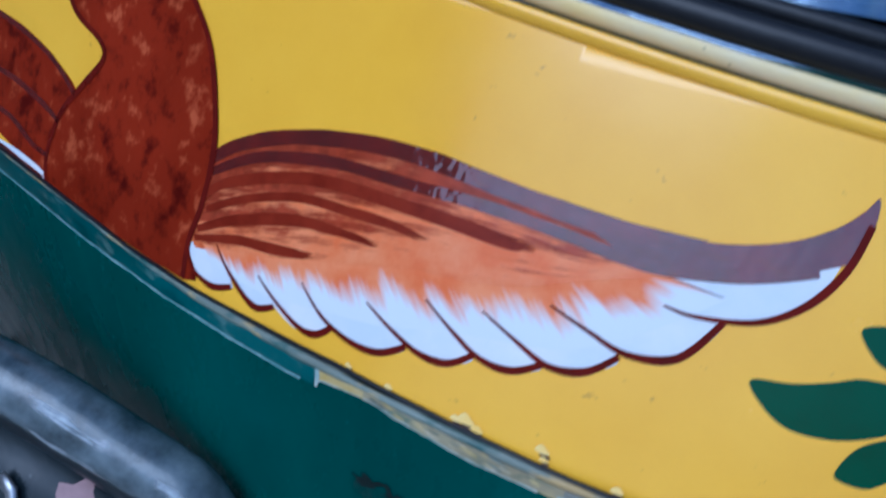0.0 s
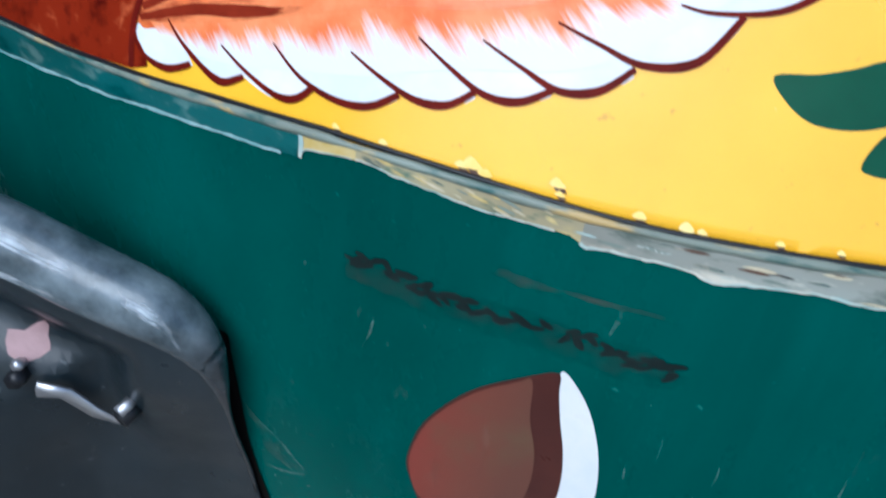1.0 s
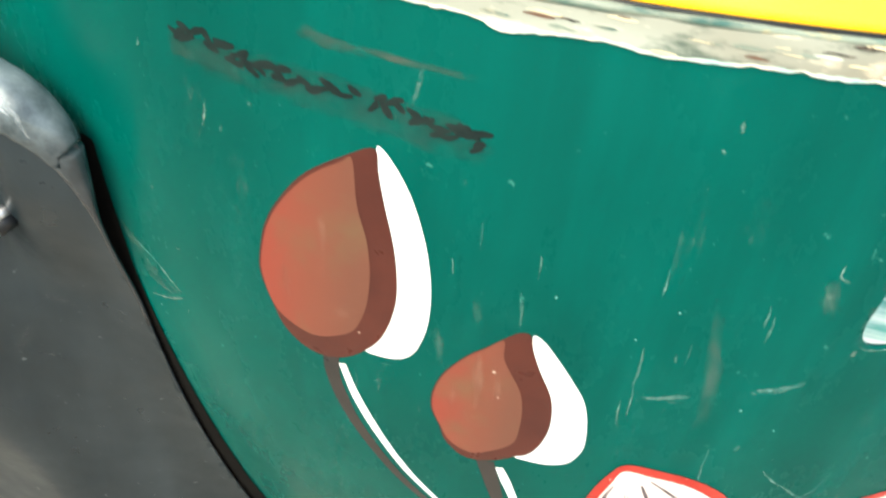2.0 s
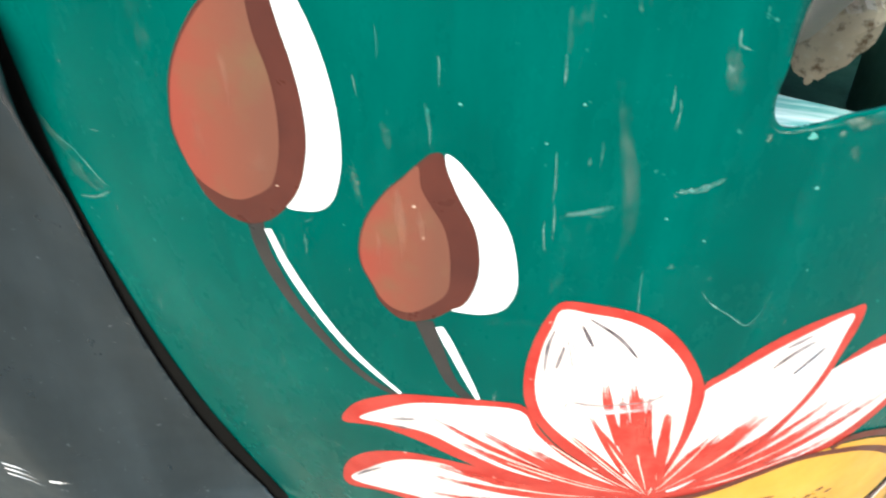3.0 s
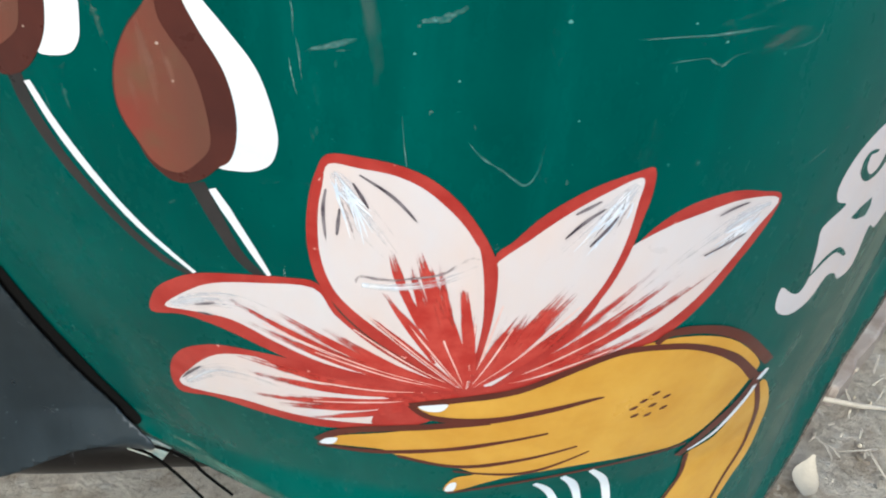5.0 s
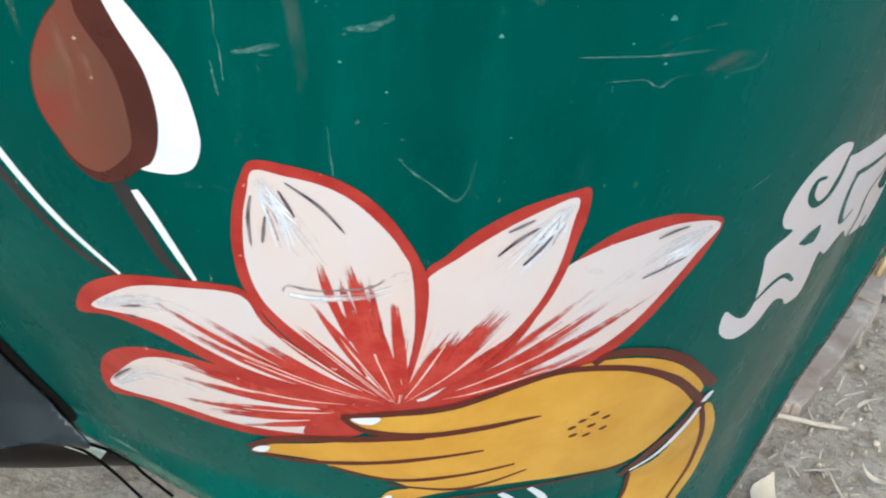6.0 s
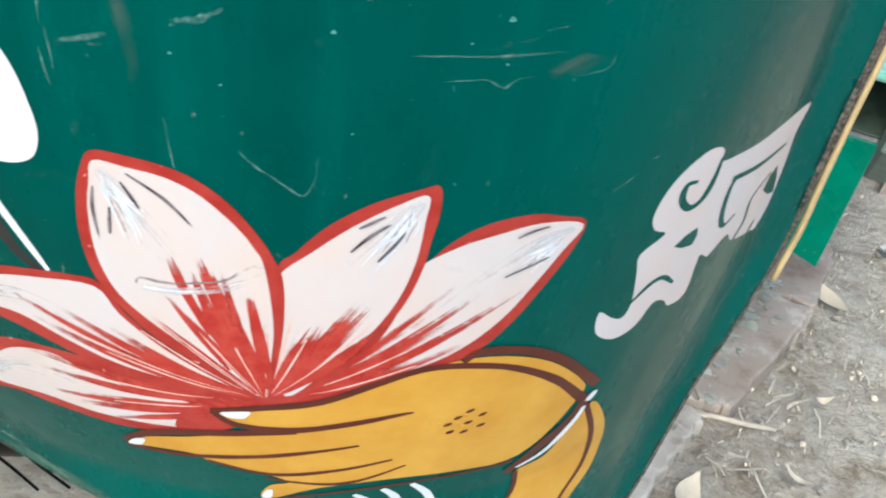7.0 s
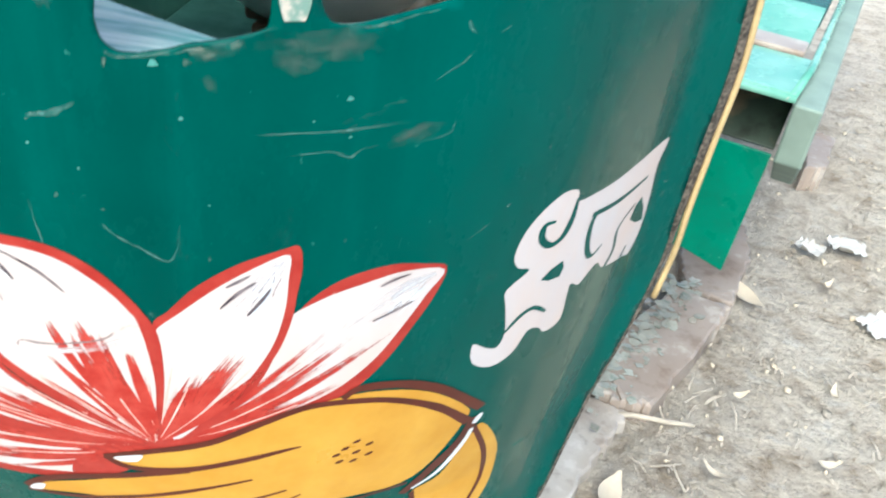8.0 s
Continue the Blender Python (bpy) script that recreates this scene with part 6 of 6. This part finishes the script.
# ---- scratches, scuffs and glue on the green sheet ----
for points, widths, what in (([(348, 633.4), (353.6, 626.4), (361, 620.8), (368.7, 614.9), (372.4, 620.5), (374.2, 634.2)], (0.7, 1.2, 1.0, 1.5, 1.2, 0.6), SCRATCH), ([(309.5, 713.8), (313.3, 695.3), (317.2, 680), (319, 663.3), (319.4, 644.9)], (3, 5, 6.5, 6, 4), RUB), ([(298, 663.6), (307.4, 665.9), (314.3, 668.4)], (1.2, 3, 2.4), SCRATCH), ([(331.3, 674.4), (339.9, 675.6), (347.9, 680.3)], (1.0, 3.4, 1.0), SCRATCH),
                             ([(397.9, 667.9), (410.9, 667.8), (425, 667.5), (439.6, 667.9), (449, 668.2)], (0.5, 1.0, 1.3, 0.9), SCRATCH), ([(407.4, 658.4), (414.5, 659.3), (423.5, 659.3), (425.4, 658.1), (429.2, 656.2), (432.7, 659), (440.2, 659.5)], (0.6, 0.9, 1.4, 1.0), SCRATCH), ([(463.9, 665.4), (463.2, 661), (457.7, 659.3), (448, 658.6)], (0.9, 1.1, 0.5), SCRATCH),
                             ([(96.4, 655.3), (105.8, 649.7), (112.8, 641.2), (119.3, 634.6)], (1.2, 2.2, 1.4), SCRATCH), ([(97, 624), (106, 626.6), (113, 630), (119, 634.8)], (1.0, 2.2, 1.6), SCRATCH), ([(455, 682.9), (459, 686), (464, 689), (468, 694)], (0.6, 1.6, 0.8), SCRATCH), ([(464.1, 705), (465.4, 701.5), (468, 699.5)], (0.8, 1.6, 0.8), SCRATCH), ([(476, 698.5), (480, 701.5)], (1.0, 0.6), SCRATCH),
                             ([(340.5, 729), (341, 723.9), (345, 722.4)], (0.5, 1.1, 1.2), SCRATCH), ([(338.8, 717.6), (341.5, 715.6)], (1.0, 1.2), SCRATCH), ([(357, 695.5), (356.6, 691.5)], (2.4, 1.2), WORN), ([(330, 541.5), (336, 544)], (0.8, 0.8), SCRATCH)):
    stroke("scratch", points, widths, what, apron, 0.6, bulge, "pale broken scratch")
stroke("scuff", [(441, 660.5), (447, 662), (455, 663.6), (464.5, 664.6)], (4, 8, 8.5, 5), RUB, apron, 0.7, bulge, "thin grey scuff with a torn edge")
stroke("scuff", [(446, 662), (451, 664.2), (459, 665)], (3, 5, 3), RUB, apron, 0.75, bulge, "thin grey scuff")
stroke("bare_damage", [(96, 648), (102, 641), (110, 635), (118, 633)], (8, 14, 11, 4), RUB, apron, 0.5, bulge, "dulled dented place")
for points, widths in (([(398, 701.5), (412, 700.5), (428, 701), (442, 701)], (5, 9, 11, 8)), ([(406, 700), (409, 694), (412, 688.5)], (9, 10, 5)), ([(414, 698), (426, 697.5), (440, 699)], (8, 11, 7)), ([(408, 696), (414, 693), (421, 694.5)], (6, 8, 5)), ([(379, 699), (388, 697.4), (398, 700)], (3, 6, 3)), ([(382, 697.5), (387, 695)], (5, 4)), ([(340, 724), (341, 716), (344, 708)], (5, 7, 4)), ([(385, 690), (388, 683)], (5, 3))):
    stroke("dull_film", points, widths, RUB, apron, 0.4 + 0.01 * len(points), bulge, "dull grey rubbed place")
for x, z, r in ((370.4, 693.9, 1.6), (428, 679.8, 1.2), (377.2, 674.7, 0.8), (428.8, 664.6, 0.6), (417, 672, 0.5), (345, 655, 0.5), (290, 690, 0.5), (300, 704, 0.5), (263, 701, 0.6), (384, 640, 0.5), (331, 664, 0.6)):
    patch("enamel_chip", [(x - r, z - r * 0.5), (x - r * 0.3, z + r), (x + r * 0.5, z + r * 0.6), (x + r * 1.1, z - r * 0.4), (x, z - r * 0.7)], ENAMEL_CHIP, apron, 1, bulge, "pale chip in the enamel", 1)
for points in ([(380, 697), (384, 698.6), (388, 696.4)], [(384, 695.6), (389, 698.2)], [(392, 699.6), (396, 701.5)], [(378.5, 695), (381, 693.6)]):
    stroke("worn_speck", points, (2, 3.4, 2), WORN, apron, 0.8, bulge, "rubbed bare speck")
glue = stroke("glue_patch", [(132.5, 754), (150, 753.2), (170, 752.8), (190, 752.5), (212, 749.8), (226, 749.2), (237, 746)], (9, 13, 14.5, 14, 14, 13, 8), TAPE, apron, 0.6, bulge, "dull strip of old sticker glue with faded ink")
stroke("glue_smear", [(196, 769.4), (208.5, 768.4), (220.7, 768.4), (232.8, 767.7)], (2, 3, 2.6, 2), SMEAR, apron, 0.6, bulge, "dull glue smear")
stroke("glue_smear", [(177, 770.2), (187.8, 769), (198.5, 768.3)], (4, 5.5, 5, 3), SMEAR, apron, 0.7, bulge, "dull glue smear")


def faded_bars():
    rng = random.Random(3)
    line = glide(mm([(136, 757.5), (152, 756), (170, 754.5), (190, 754), (212, 751.5), (226, 750), (234, 748)]), False, 12)
    for i in range(46):
        s = (i + rng.random()) / 46
        p = line[int(s * (len(line) - 1))] * 1000 + Vector((0, 1.2 + rng.uniform(-2.2, 2.6)))
        d = Vector((rng.uniform(1.5, 4), rng.uniform(-3, 2)))
        stroke("faded_bar", [tuple(p - d), tuple(p + Vector((rng.uniform(-1, 1), rng.uniform(-1.2, 1.2)))), tuple(p + d)], (1.0, rng.uniform(1.6, 3.0), 1.0), INK, apron, 1.2 + 0.01 * i, bulge, "", 4)


faded_bars()


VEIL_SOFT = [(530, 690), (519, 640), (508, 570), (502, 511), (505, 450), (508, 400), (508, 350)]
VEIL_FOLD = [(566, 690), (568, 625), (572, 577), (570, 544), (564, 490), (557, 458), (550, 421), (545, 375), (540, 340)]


def small_nicks():
    """Flecks where the green is knocked off, and faint rubbed patches."""
    rng = random.Random(21)
    for i in range(150):
        x, z = rng.uniform(110, 600), rng.uniform(360, 770)
        if 345 < x < 500 and z > 685:
            continue
        a = rng.choice((0.1, 1.4, 1.57, 1.7, 0.6))
        r = rng.uniform(0.8, 2.4) if rng.random() < 0.75 else rng.uniform(3, 9)
        d = Vector((math.cos(a), math.sin(a))) * r
        stroke("nick", [(x - d.x, z - d.y), (x + rng.uniform(-0.5, 0.5), z), (x + d.x, z + d.y)], (0.6, rng.uniform(0.8, 2.0), 0.5), WEAR, apron, 0.5, bulge, "", 2)
    for i in range(46):
        x, z = rng.uniform(120, 570), rng.uniform(380, 750)
        if 330 < x < 510 and z > 670:
            continue
        a = rng.choice((0.05, 1.5, 1.6, 1.57, 0.2))
        d = Vector((math.cos(a), math.sin(a))) * rng.uniform(8, 26)
        stroke("rubbed_haze", [(x - d.x, z - d.y), (x + rng.uniform(-2, 2), z), (x + d.x, z + d.y)], (4, rng.uniform(5, 13), 4), HAZE, apron, 0.3, bulge, "", 4)
    # pale reflection on the turned side, laid on as a thin coloured sheet
    flow_sheet("dust_veil", VEIL_SOFT, VEIL_FOLD, 60, 16, VEIL, 0.4, "painted grey-olive reflection that ends at the fold of the sheet", bulge, apron)


small_nicks()


def worn_places():
    """Drips, rubbed places and chipped edges that can be told apart."""
    for points, widths, what in (([(226.5, 675.4), (228, 667.8), (229.8, 656.3)], (2, 4, 3, 2), DRIP), ([(238.3, 692), (239.6, 686), (241, 679.9)], (2, 4, 3), DRIP), ([(337.7, 723.7), (340.9, 715.2), (344.5, 708.1)], (3, 5, 3), HAZE), ([(88.5, 668), (95.4, 654.4), (106.4, 643)], (3, 9, 6), SCUFF_GREEN)):
        stroke("worn_place", points, widths, what, apron, 0.45, bulge, "rubbed dull place")
    for points in (((356, 699), (362, 695.6), (382, 698.8), (403, 703.8)), ((425, 707.5), (432, 705.2), (446, 708.2), (478, 716))):
        stroke("chipped_edge", points, (1.0, 1.6, 1.2, 1.0), WEAR, apron, 1.5, bulge, "bare chipped edge of the opening")
    for points in ([(242.2, 670.3), (244.2, 656.6), (244.3, 633.6)], [(248.9, 664.5), (250.7, 652.9), (251.2, 643)], [(184.2, 713.8), (185.6, 698.6), (184.4, 679.4)], [(170.7, 687.4), (170.5, 674.1), (172.2, 660.3)]):
        stroke("rubbed_streak", points, (2, 4.5, 3), BUD_RUB, apron, 3.6, bulge, "pale rubbed streak")


worn_places()
for points, widths in (([(168, 384), (200, 383), (235, 374), (270, 364)], (4, 12, 14, 8)), ([(225, 376), (262, 364), (300, 350), (340, 322)], (6, 13, 14, 8)), ([(172, 392), (190, 392), (214, 386)], (2, 5, 3))):
    stroke("dusty_foot", points, widths, DUST, apron, 0.5, bulge, "dusty lower edge of the sheet")


def fine_drips():
    rng = random.Random(57)
    for i in range(34):
        x, z = rng.uniform(196, 330), rng.uniform(600, 720)
        if 222 < x < 290 and z < 690 or x < 228 and z > 640:
            continue
        stroke("fine_drip", [(x, z + rng.uniform(3, 8)), (x + 0.6, z), (x + rng.uniform(0, 1.6), z - rng.uniform(4, 11))], (0.3, rng.uniform(0.5, 1.1), 0.4), SCRATCH, apron, 0.5, bulge, "", 3)


fine_drips()
